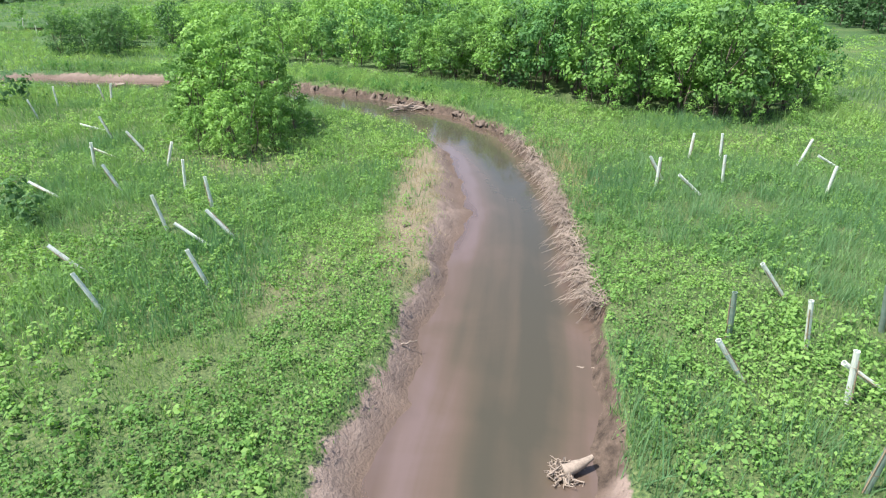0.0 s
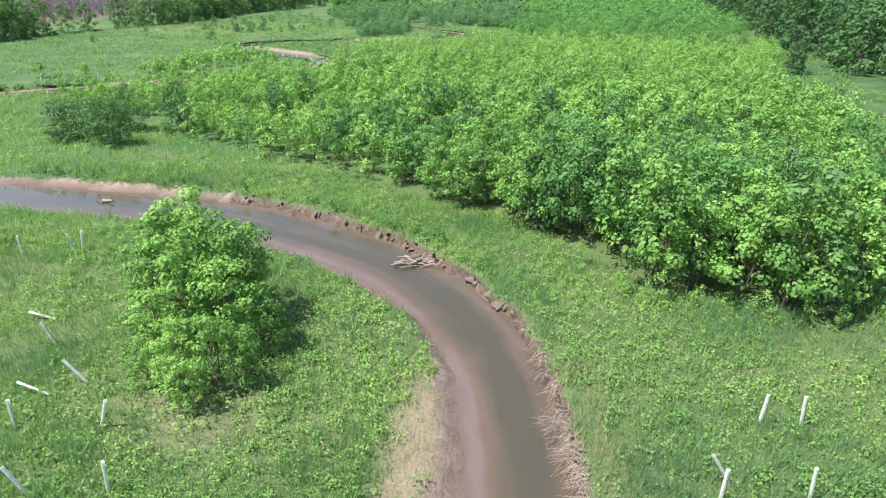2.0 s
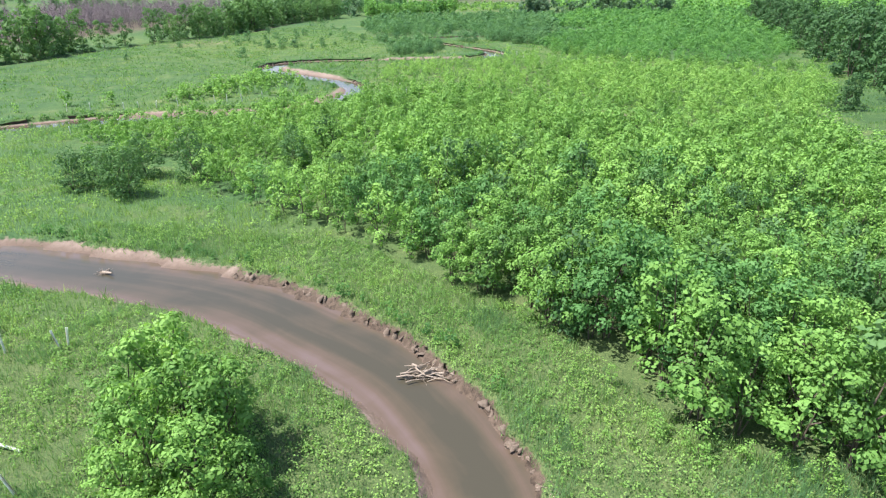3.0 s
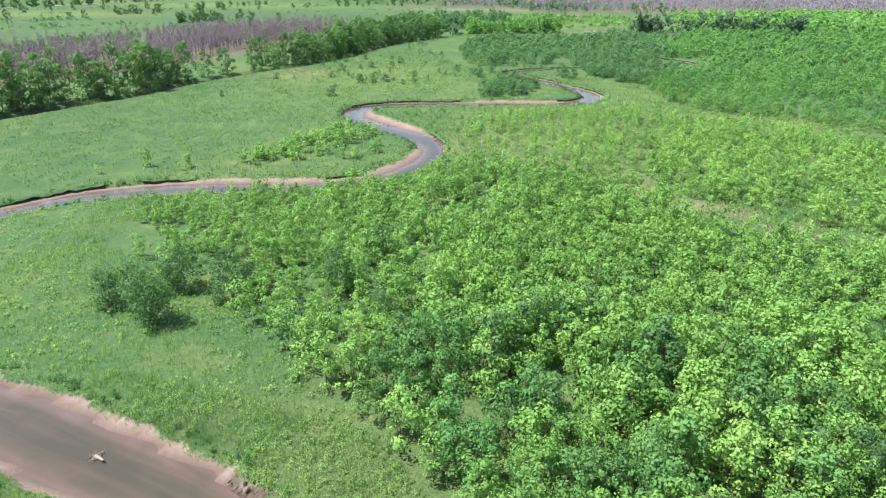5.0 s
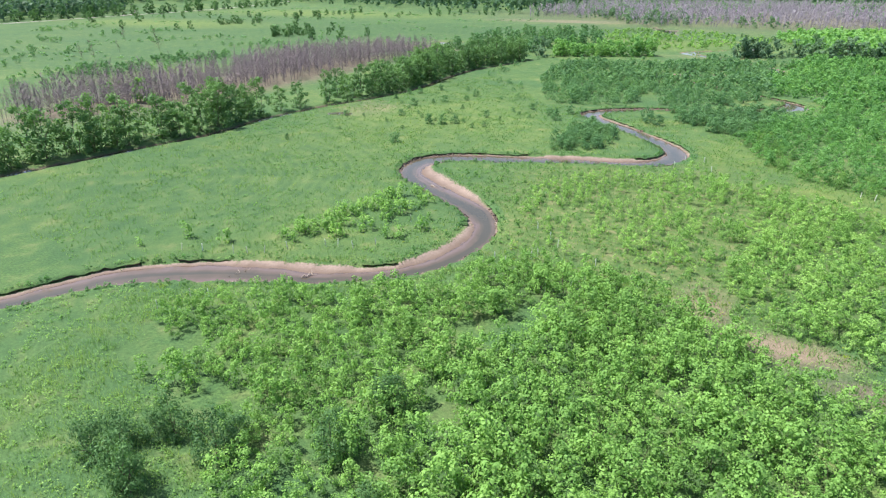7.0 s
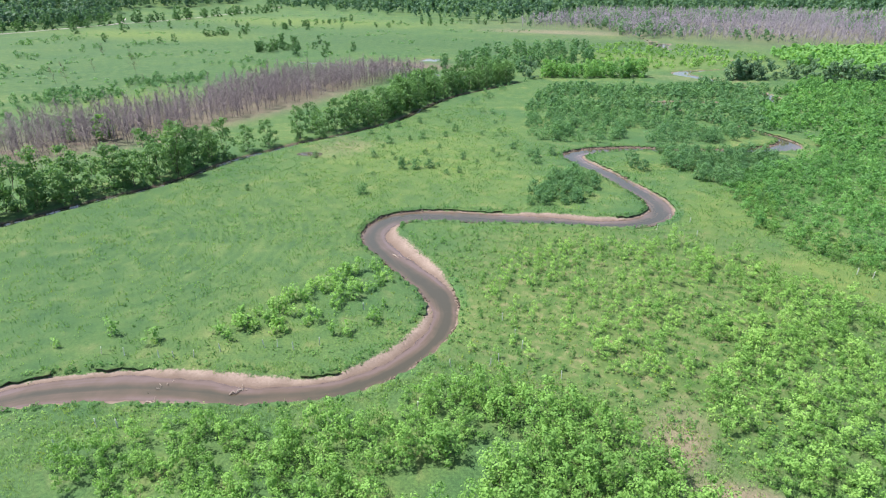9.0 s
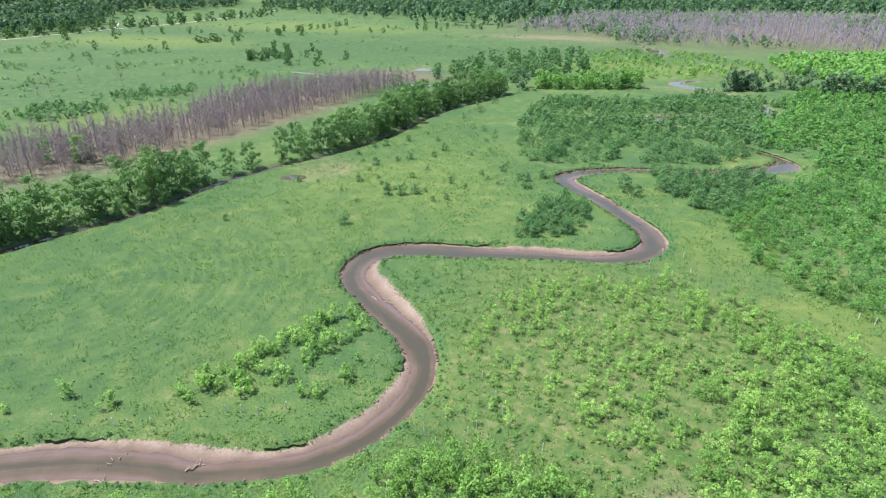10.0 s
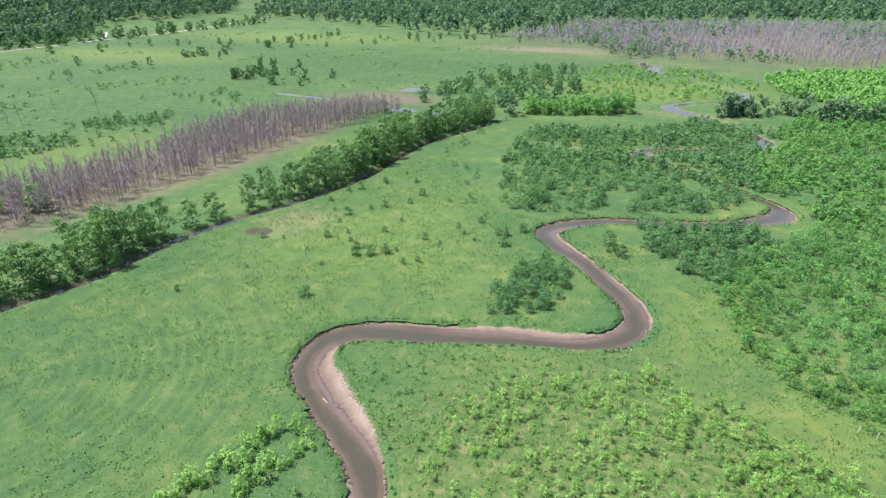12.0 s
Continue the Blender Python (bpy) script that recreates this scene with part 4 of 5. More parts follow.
# ---- bare dead woods ----


def bare_shape(rng, height, limbs, r0, fine=4, thick=0.45):
    """A dead tree: trunk, and bare limbs that rise from it, each with finer twigs."""
    lean = rng.normal(size=2) * 0.03 * height
    q, f = tube_along([(0, 0, -0.3), (lean[0] * 0.4, lean[1] * 0.4, height * 0.5), (lean[0], lean[1], height)], [r0, r0 * 0.6, r0 * 0.12], 4)
    pieces = [(q, np.concatenate([f[:, [0, 1, 2]], f[:, [0, 2, 3]]]))]

    def spike(b, e, r):
        t = unit(e - b)
        a = unit(np.cross(t, (0.3, 0.5, 0.2)))
        c = np.cross(t, a)
        v = np.array([b + r * a, b - 0.5 * r * a + 0.87 * r * c, b - 0.5 * r * a - 0.87 * r * c, e])
        pieces.append((v, np.array([(0, 1, 3), (1, 2, 3), (2, 0, 3)])))

    for _ in range(limbs):
        h = height * rng.uniform(0.2, 0.96)
        a, ln = rng.uniform(0, 6.28), height * rng.uniform(0.12, 0.3) * (1.25 - h / height)
        b = np.array([lean[0] * h / height, lean[1] * h / height, h])
        e = b + np.array([math.cos(a) * ln, math.sin(a) * ln, ln * rng.uniform(0.7, 1.5)])
        spike(b, e, r0 * thick)
        for _ in range(fine):
            m = b + (e - b) * rng.uniform(0.3, 0.95)
            spike(m, m + unit(rng.normal(size=3) + (0, 0, 0.7)) * ln * rng.uniform(0.35, 0.7), r0 * thick * 0.6)
    v, f = merged(pieces)
    return (v, f), (v, f)


BARE = [bare_shape(rng, 11.5, 24, 0.075, 4, 0.85) for _ in range(6)]
BARE_FAR = [bare_shape(rng, 14, 12, 0.13, 1, 1.9) for _ in range(6)]
DEAD = [(-200, 150), (-186, 180), (-180, 193), (-177, 211), (-178, 234), (-178, 262), (-175, 294), (-175, 337), (-160, 372), (-165, 384), (-190, 374), (-212, 357), (-222, 332), (-224, 297), (-211, 251), (-214, 222), (-218, 200), (-222, 172)]
p = patchy(scatter(rng, DEAD, 2.6, 0.95, 0, 0.8), 0.06, -0.36, 15)
stuff("dead_trees", rng, BARE, [(x, y, rng.uniform(0.6, 1.05)) for x, y in p], (None, DEADWOOD), "stand of bare dead trees with purplish grey limbs", "dead trees")
set_out("slender_tree", TALL_FAR, BARK, LEAF_EAST, "slender green tree among bare dead trees", "tree", "green trees among the dead", [(-193, 196, 0.8), (-197, 199, 0.7), (-203, 190, 0.6), (-214, 300, 0.4), (-172, 377, 0.6), (-178, 382, 0.5)], rng, 0.5)
p = [(-318, 309, 1.3), (-416, 360, 1.0), (-344, 301, 0.7), (-331, 268, 0.8), (-325, 271, 1.0), (-285, 288, 0.5)]
for x, y, s in p:
    sh = BARE[rng.integers(6)]
    ob = tagged(new("dead_tree", mesh_arrays("dead_tree", *sh[0], BARK)), "bare dark dead tree standing in wet meadow", "tree", "lone dead trees")
    ob.matrix_basis = Matrix.LocRotScale((x, y, ground_height(x, y)), Euler((0, radians(-8), 0)), Vector((s, s, s)))
GREY = [(-252, 790), (-146, 785), (-98, 690), (-2, 700), (109, 688), (300, 690), (480, 900), (440, 1180), (60, 1200), (-240, 1120)]
p = scatter(rng, GREY, 8.6, 0.97, 0, 0.8)
stuff("grey_wood", rng, BARE_FAR, [(x, y, rng.uniform(0.75, 1.15)) for x, y in p], (None, GREYWOOD_HAZED), "broad wood of bare grey dead trees", "dead trees")
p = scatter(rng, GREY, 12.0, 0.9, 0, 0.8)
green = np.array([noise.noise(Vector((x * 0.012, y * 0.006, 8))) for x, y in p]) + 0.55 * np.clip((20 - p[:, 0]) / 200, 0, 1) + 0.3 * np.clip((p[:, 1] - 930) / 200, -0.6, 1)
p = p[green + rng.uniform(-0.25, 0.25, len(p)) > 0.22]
stuff("green_in_grey_wood", rng, WOOD, [(x, y, rng.uniform(0.3, 0.85)) for x, y in p], (None, LEAF_FAR_HAZED), "green trees among the dead wood", "trees")

# ---- far woods and hedges ----
BACK = [(-980, 1180), (-900, 1090), (-640, 1010), (-380, 860), (-250, 860), (-240, 1160), (60, 1310), (560, 1360), (640, 1000), (1000, 1100), (1500, 2300), (-300, 2600), (-1900, 2500)]
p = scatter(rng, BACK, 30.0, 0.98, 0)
stuff("far_wood", rng, WOOD, [(x, y, rng.uniform(1.1, 1.8)) for x, y in p], (None, LEAF_FAR_HAZED), "distant green woodland across the valley floor", "woodland")
HILL = [(-722, 380), (-735, 500), (-748, 575), (-785, 625), (-930, 790), (-930, 900), (-980, 1100), (-1300, 1500), (-1900, 2200), (-1700, 1200), (-1200, 420), (-900, 300)]
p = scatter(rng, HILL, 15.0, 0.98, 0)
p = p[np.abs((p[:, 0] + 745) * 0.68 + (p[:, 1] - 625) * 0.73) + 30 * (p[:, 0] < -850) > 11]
stuff("hill_wood", rng, WOOD, [(x, y, rng.uniform(0.9, 1.4)) for x, y in p], (None, LEAF_FAR_HAZED), "dense green woodland on the valley side", "woodland", tints=(0.0, 0.3))
EAST_FAR = [(70, 480), (150, 470), (420, 600), (450, 720), (330, 690), (110, 670), (20, 600), (30, 540)]
p = scatter(rng, EAST_FAR, 5.6, 0.95, 0)
stuff("east_wood", rng, COPSE, [(x, y, rng.uniform(1.0, 1.6)) for x, y in p], (None, LEAF_EAST), "far bright green young wood", "woodland", tints=(0.5, 1.0))
hedge = [(-528, 444, 0.7), (-466, 452, 0.6), (-470, 471, 0.6), (-608, 525, 0.8), (-642, 492, 0.9), (-297, 429, 0.8), (-337, 511, 0.6), (-487, 535, 0.5), (-462, 546, 0.5), (-341, 438, 0.5), (-474, 630, 0.8)]
hedge += [(-690 - 18 * k + rng.uniform(-8, 8), 500 + 62 * k + rng.uniform(-25, 25), rng.uniform(0.6, 1.0)) for k in range(14)]
hedge += [(-500 + 24 * k + rng.uniform(-9, 9), 600 + 26 * k + rng.uniform(-14, 14), rng.uniform(0.4, 0.8)) for k in range(16)]
hedge += [(-310 + rng.uniform(-35, 35), 450 + rng.uniform(-16, 24), rng.uniform(0.4, 0.8)) for k in range(12)]
hedge += [(-715 - 0.1 * y + rng.uniform(-14, 6), 460 + y + rng.uniform(-6, 6), rng.uniform(0.8, 1.5)) for y in range(0, 520, 13)]
for ax, ay, bx, by, n in ((-484, 526, -472, 569, 9), (-492, 657, -505, 820, 14), (-345, 440, -330, 476, 10), (-352, 466, -376, 536, 7), (-640, 560, -500, 700, 9), (-420, 780, -300, 830, 8)):
    hedge += [(ax + (bx - ax) * k / n + rng.normal() * 4, ay + (by - ay) * k / n + rng.normal() * 4, rng.uniform(0.3, 0.85)) for k in range(n)]
set_out("field_tree", TALL_FAR, BARK, LEAF_ROW, "green tree in an open field", "tree", "trees in the far fields", hedge, rng, 0.35)
p = patchy(scatter(rng, [(-300, 225), (-262, 225), (-262, 320), (-300, 330)], 4.5, 0.8, 0, 0.8), 0.05, -0.05, 36)
stuff("marsh_bushes", rng, BUSH_FAR, [(x, y, rng.uniform(0.5, 1.3)) for x, y in p], (None, LEAF_WILLOW), "low green bushes in the wet meadow", "bushes")
p = patchy(scatter(rng, [(-420, 190), (-225, 190), (-225, 330), (-290, 400), (-620, 480), (-560, 330)], 9, 0.5, 0), 0.02, 0.12, 6)
stuff("marsh_bushes", rng, BUSH_FAR, [(x, y, rng.uniform(0.6, 1.2)) for x, y in p], (None, LEAF_WILLOW), "low green bushes in the wet meadow", "bushes")

TUFT = [shrub_shape(rng, 0.9, 2.4, 11, 1.5, 6, 0.3, 1, sides=3, spread=0.4, peak=0.4, slim=0.8, up=2.0, limbs=0) for _ in range(5)]
p = patchy(scatter(rng, [(-640, 470), (-420, 190), (-215, 180), (-215, 390), (-120, 640), (-260, 780), (-640, 1000), (-720, 700)], 10, 0.6, 0, 0.8), 0.016, 0.12, 21)
stuff("rough_tussocks", rng, TUFT, [(x, y, rng.uniform(0.3, 1.2)) for x, y in p], (None, LEAF_WILLOW), "rough grassy tussocks in the far fields", "grass", tints=(0.0, 0.7))

# ---- road on the valley side ----
ROAD = spline([(-690, 380, 0, 0, 0), (-708, 480, 0, 0, 0), (-725, 568, 0, 0, 0), (-737, 629, 0, 0, 0), (-754, 753, 0, 0, 0), (-846, 992, 0, 0, 0), (-1012, 1369, 0, 0, 0)], 12)
rw = unit(np.gradient(ROAD[:, :2], axis=0))
rv, rf = [], []
for k, (q, w) in enumerate(zip(ROAD, rw)):
    for side in (-2.6, 2.6):
        x, y = q[0] - w[1] * side, q[1] + w[0] * side
        rv.append((x, y, ground_height(x, y) + 0.25))
    if k:
        rf.append((2 * k - 2, 2 * k - 1, 2 * k + 1, 2 * k))
tagged(new("road", mesh_arrays("road", np.array(rv), np.array(rf), GRAVEL)), "pale gravel road along the valley side", "road", kind="structure")

TRACK = spline([(-724, 590, 0, 0, 0), (-745, 625, 0, 0, 0), (-787, 663, 0, 0, 0), (-840, 705, 0, 0, 0)], 8)
tw = unit(np.gradient(TRACK[:, :2], axis=0))
tv = [(q[0] - w[1] * side, q[1] + w[0] * side) for q, w in zip(TRACK, tw) for side in (-2.4, 2.4)]
tv = np.array([(x, y, ground_height(x, y) + 0.45) for x, y in tv])
tagged(new("track", mesh_arrays("track", tv, np.array([(2 * k, 2 * k + 1, 2 * k + 3, 2 * k + 2) for k in range(len(TRACK) - 1)]), GRAVEL)), "pale gravel track climbing into the wood", "road", kind="structure")

# ---- grass and weeds ----


def blades(rng, pts, height, width, lean=0.3):
    n = len(pts)
    zs = heights(pts[:, 0], pts[:, 1])
    base = np.concatenate([pts, zs[:, None] - 0.03], 1)
    a = rng.uniform(0, 6.28, n)
    sidev = np.stack([np.cos(a), np.sin(a), np.zeros(n)], 1) * (width * rng.uniform(0.6, 1.3, n))[:, None]
    h = height * rng.uniform(0.5, 1.3, n)
    tip = base + np.concatenate([rng.normal(size=(n, 2)) * lean * h[:, None], h[:, None]], 1)
    v = np.stack([base - sidev, base + sidev, tip], 1).reshape(-1, 3)
    return v, np.arange(3 * n).reshape(-1, 3)


def field_noise(p, scale, seed):
    return np.array([noise.noise(Vector((x * scale, y * scale, seed))) for x, y in p])


def thin_turf(c):
    """Drops most spots on the tan strip beside the near sandbar and under the clump."""
    tan = np.maximum.reduce([blob(c[:, 0], c[:, 1], -0.3, 24, 1.5, 8), 0.35 * blob(c[:, 0], c[:, 1], -10, 29, 3, 3)])
    return c[rng.uniform(size=len(c)) > 0.85 * np.clip(1.8 * tan, 0, 1)]


def blue_drift(c):
    """Where tall blue green grass grows in place of leafy weeds."""
    return np.maximum.reduce([blob(c[:, 0], c[:, 1], -7.2, 16.8, 4, 5), blob(c[:, 0], c[:, 1], 14.5, 22, 6.5, 9), 0.7 * blob(c[:, 0], c[:, 1], -15, 24, 4, 5)])


def meadow(name, poly, tufts, each, height, width, label, material_used, scale=0.12, seed=1.0, level=-1.0, bank=0.75, spread=0.16, drift=False):
    poly = np.asarray(poly, float)
    c = rng.uniform(poly.min(0), poly.max(0), (tufts, 2))
    c = c[inside(poly, c)]
    e, sw, _, _ = river_edge(c)
    c = c[e > sw * bank + 0.05]
    if material_used is not BLADE_DRY:
        c = thin_turf(c[~inside(THICKET, c)])
    f = field_noise(c, scale, seed) + (0.8 * blue_drift(c) - 0.12 if drift else 0)
    c, f = c[f > level], f[f > level]
    pts = np.repeat(c, each, 0) + rng.normal(size=(len(c) * each, 2)) * spread
    hs = np.repeat(height * (1 + 0.55 * f + 0.9 * field_noise(c, 0.75, seed + 9)), each)
    v, fc = blades(rng, pts, hs, width)
    tn = np.repeat(np.clip(0.5 + 0.6 * field_noise(c, 0.21, seed + 5) + rng.uniform(-0.2, 0.2, len(c)), 0, 1), each * 3)
    return tagged(new(name, mesh_arrays(name, v, fc, material_used, tn)), label, "grass", kind="stuff")


NEAR_FIELD = [(-34, 4), (24, 4), (30, 46), (20, 44), (8, 52), (-10, 62), (-34, 62)]
FORE_FIELD = [(-19, 4), (17, 4), (24, 25), (-26, 25)]
REAR_FIELD = [(-26, 25), (24, 25), (30, 46), (20, 44), (8, 52), (-10, 62), (-36, 62), (-38, 36)]
meadow("meadow_grass", FORE_FIELD, 20000, 5, 0.3, 0.011, "fresh green meadow grass", BLADE, spread=0.14)
meadow("meadow_grass", REAR_FIELD, 26000, 4, 0.5, 0.018, "tall fresh green meadow grass", BLADE, spread=0.2)
meadow("meadow_grass", [(-60, 45), (40, 36), (50, 130), (-30, 130), (-70, 105)], 34000, 4, 0.55, 0.035, "tall fresh green meadow grass", BLADE, spread=0.25)
meadow("meadow_grass", [(-140, 110), (-60, 90), (-20, 125), (24, 118), (60, 112), (95, 185), (20, 200), (-5, 250), (-60, 260), (-100, 320), (-135, 210)], 30000, 3, 0.5, 0.09, "rough green meadow grass", BLADE, spread=0.4, level=-0.25)
meadow("dry_grass", [(-2.0, 16), (1.5, 15), (1.5, 34), (-2.8, 33), (-2.6, 24)], 1000, 6, 0.2, 0.01, "short dry tan grass on the sandy bank", BLADE_DRY, bank=0.45, scale=0.5, level=-0.05)
meadow("dry_grass", [(5.4, 20), (6.3, 19), (7.6, 26), (7.2, 34), (5.6, 37), (5, 32)], 350, 6, 0.42, 0.012, "pale dry grass along the cut bank", BLADE_DRY, bank=0.5, scale=0.4, level=-0.1)


def mounds(name, poly, count, leaves, radius, high, leaf, mat, label, scale, level, seed, outside=None, bank=0.9, tints=(0.45, 0.9)):
    """Low leafy plants, each a small dome of leaves with gaps between the domes."""
    poly = np.asarray(poly, float)
    c = rng.uniform(poly.min(0), poly.max(0), (count, 2))
    c = c[inside(poly, c)]
    if outside is not None:
        c = c[~inside(outside, c)]
    e, sw, _, _ = river_edge(c)
    c = thin_turf(c[e > sw * bank + 0.1])
    f = field_noise(c, scale, seed) + rng.uniform(-0.12, 0.12, len(c)) - 0.2 * blue_drift(c)
    c, f = c[f > level], f[f > level]
    n = len(c)
    grow = rng.uniform(0.55, 1.3, n) * (1 + 0.5 * np.clip(f - level, 0, 0.6)) * (1 + 0.5 * field_noise(c, 0.7, seed + 9))
    way = unit(rng.normal(size=(n, leaves, 3)) * (1, 1, 0.8) + (0, 0, 0.75))
    way[:, :, 2] = np.abs(way[:, :, 2])
    size = np.stack([radius * grow * rng.uniform(0.8, 1.3, n), radius * grow * rng.uniform(0.8, 1.3, n), high * grow], 1)
    base = np.concatenate([c, heights(c[:, 0], c[:, 1])[:, None]], 1)
    pos = base[:, None] + way * size[:, None] * rng.uniform(0.7, 1.08, (n, leaves, 1))
    face = way + rng.normal(size=way.shape) * 0.38 + (0, 0, 0.35)
    v, q = leaf_quads(rng, pos.reshape(-1, 3), leaf, 0.5, 0.66, face.reshape(-1, 3))
    tn = np.repeat(np.clip(tints[0] + tints[1] * field_noise(c, 0.17, seed + 3) + rng.uniform(-0.22, 0.22, n), 0, 1), leaves * 4)
    return tagged(new(name, mesh_arrays(name, v, q, mat, tn)), label, "weeds", kind="stuff")


MID_FIELD = [(-70, 50), (-36, 62), (-10, 62), (8, 52), (20, 44), (30, 40), (62, 70), (60, 112), (24, 119), (0, 133), (-30, 130), (-70, 100), (-92, 78)]
OPEN_FIELD = [(-100, 100), (-60, 90), (-20, 125), (20, 120), (60, 112), (95, 185), (20, 200), (-5, 250), (-60, 260), (-105, 330), (-135, 200)]
RIGHT_FIELD = [(-32, 122), (-20, 128), (20, 120), (60, 112), (95, 185), (20, 205), (5, 240), (-6, 232), (-4, 200), (-20, 189), (-60, 176), (-58, 164), (-34, 148)]
meadow("tall_grass", NEAR_FIELD, 46000, 8, 0.5, 0.014, "tall blue green grass in drifts", BLADE_BLUE, scale=0.15, seed=23.0, level=0.12, drift=True)
mounds("broad_weeds", FORE_FIELD, 2600, 22, 0.24, 0.42, 0.14, LEAF_WEED, "broad-leaved bright green weeds in patches", 0.2, 0.0, 41)
mounds("leafy_weeds", FORE_FIELD, 10500, 22, 0.25, 0.36, 0.085, LEAF_WEED, "low leafy green weeds in the meadow", 0.2, -0.22, 11)
mounds("bright_weeds", NEAR_FIELD, 5200, 16, 0.2, 0.5, 0.1, LEAF_WEED, "bright yellow green weeds standing above the grass", 0.3, 0.0, 57, THICKET, tints=(0.6, 0.6))
mounds("leafy_weeds", REAR_FIELD, 11500, 14, 0.3, 0.42, 0.125, LEAF_WEED, "low leafy green weeds in the meadow", 0.13, -0.22, 11, THICKET)
mounds("leafy_weeds", MID_FIELD, 12000, 9, 0.42, 0.5, 0.22, LEAF_WEED, "low leafy green weeds in the meadow", 0.1, -0.22, 13, THICKET)
mounds("leafy_weeds", RIGHT_FIELD, 7000, 6, 0.5, 0.45, 0.3, LEAF_MEADOW, "patches of leafy weeds in the open meadow", 0.09, -0.1, 17, tints=(0.3, 0.7))
mounds("leafy_weeds", OPEN_FIELD, 17000, 5, 0.6, 0.35, 0.36, LEAF_MEADOW, "patches of leafy weeds in the open meadow", 0.06, -0.02, 18, tints=(0.3, 0.9))
mounds("yellow_weeds", OPEN_FIELD, 5000, 5, 0.5, 0.4, 0.26, LEAF_YELLOW, "yellow green flowering weeds", 0.04, 0.15, 19)

# leafy fringe that leans over the stream's banks
fringe = []
for q, w in zip(RIVER, RIVER_WAY):
    if 40 < q[1] < 300:
        for sgn, width in ((1, q[3]), (-1, q[4])):
            if q[1] < 56 and sgn > 0:
                continue
            for _ in range(rng.integers(0, 3) if width < 1.6 else rng.integers(0, 2)):
                c = q[:2] + np.array([-w[1], w[0]]) * sgn * (q[2] + width * rng.uniform(0.95, 1.2) + rng.uniform(0.1, 0.9)) + w * rng.uniform(-0.4, 0.4)
                fringe.append((*c, rng.uniform(0.2, 0.55) * (1.25 if rng.uniform() < 0.2 else 1)))
stuff("bank_weeds", rng, SMALL, fringe, (None, LEAF_EAST), "rank green weeds along the top of the stream bank", "weeds", tints=(0.0, 0.7))

# ---- tree shelters ----


def shelter(rng, mat, label):
    base = tagged(new("tree_shelter"), label, "tree shelter", "plastic tree shelters")
    bm = bmesh.new()
    sides, rings = 10, (0.0, 0.06, 0.7, 1.36, 1.41)
    outer, inner = [], []
    for z in rings:
        flare = 0.07 + (0.006 if z > 1.38 else 0) - 0.004 * z
        outer.append([bm.verts.new((math.cos(w) * flare, math.sin(w) * flare * 0.92, z)) for w in np.linspace(0, 2 * math.pi, sides + 1)[:-1]])
    for z in (1.41, 0.0):
        inner.append([bm.verts.new((math.cos(w) * 0.056, math.sin(w) * 0.051, z)) for w in np.linspace(0, 2 * math.pi, sides + 1)[:-1]])
    loops = outer + inner
    for a, b in zip(loops, loops[1:]):
        for k in range(sides):
            bm.faces.new((a[k], a[(k + 1) % sides], b[(k + 1) % sides], b[k]))
    me = bpy.data.meshes.new("tube")
    bm.to_mesh(me)
    bm.free()
    me.materials.append(mat)
    part("tube", me, base)
    v, f = tube_along([(0.082, 0, -0.2), (0.082, 0, 0.5), (0.08, 0, 1.2)], [0.016, 0.016, 0.015], 4)
    part("stake", mesh_arrays("stake", v, f, STAKE), base, "square wooden stake")
    for z in (0.45, 1.0):
        v, f = tube_along([(0.07 * math.cos(w) + 0.012, 0.066 * math.sin(w), z) for w in np.linspace(0, 2 * math.pi, 9)], [0.006] * 9, 3)
        part("tie", mesh_arrays("tie", v, f, STAKE), base)
    return base


WHITE_TUBES = [(-26, 37.7, -0.3, 0.98), (-27.7, 42.4, 0, 1.1), (-24.5, 43, -0.25, 1.15), (-24.3, 43.4, 0.2, 1.14), (-18.4, 32.6, -0.4, 1.1), (-20.3, 35.1, -1.1, 0.3), (-16.4, 27.2, 0.1, 1.15),
               (-16.4, 29.2, -1.1, 0.5), (-13.4, 24, -0.5, 1.1), (-15.3, 30.1, -0.6, 0.85), (-13, 27.5, 0.4, 1.15), (-10.8, 24.4, 0.1, 1.2), (-8.8, 22.3, -0.1, 1.2), (-7, 19.6, -0.75, 0.95)]
WHITE_TUBES_B = [(-15.6, 23.2, -0.8, 0.5), (-9, 14.4, -0.5, 1.1), (-10.8, 16.7, -0.85, 0.85), (-9.7, 20.1, -0.2, 0.9), (-7.6, 18.8, -0.5, 0.4), (-6.4, 15.7, -0.4, 1.1), (13.1, 30, 0.05, 1.2), (14.7, 30, -0.1, 1.2),
                 (13.3, 26.2, -0.1, 1.2), (10.2, 25.9, 0, 1.1), (10.8, 26.8, -0.5, 0.8), (11.8, 24.8, -0.8, 0.7), (18.1, 28.9, 0.35, 1.15), (19.8, 28.2, -0.9, 0.5), (16.9, 24.3, 0.1, 1.1)]
WHITE_TUBES_C = [(10.8, 15.5, -0.7, 0.9), (7.9, 11.5, -0.7, 1.0), (9.9, 10.8, -0.15, 1.2), (11, 11.2, -1.0, 0.7), (10.1, 12.9, -0.2, 1.2)]
GREEN_TUBES = [(8.3, 13.3, -0.1, 1.1), (12.5, 13.7, -0.2, 1.1), (8.7, 8.2, 0.1, 1.0)]
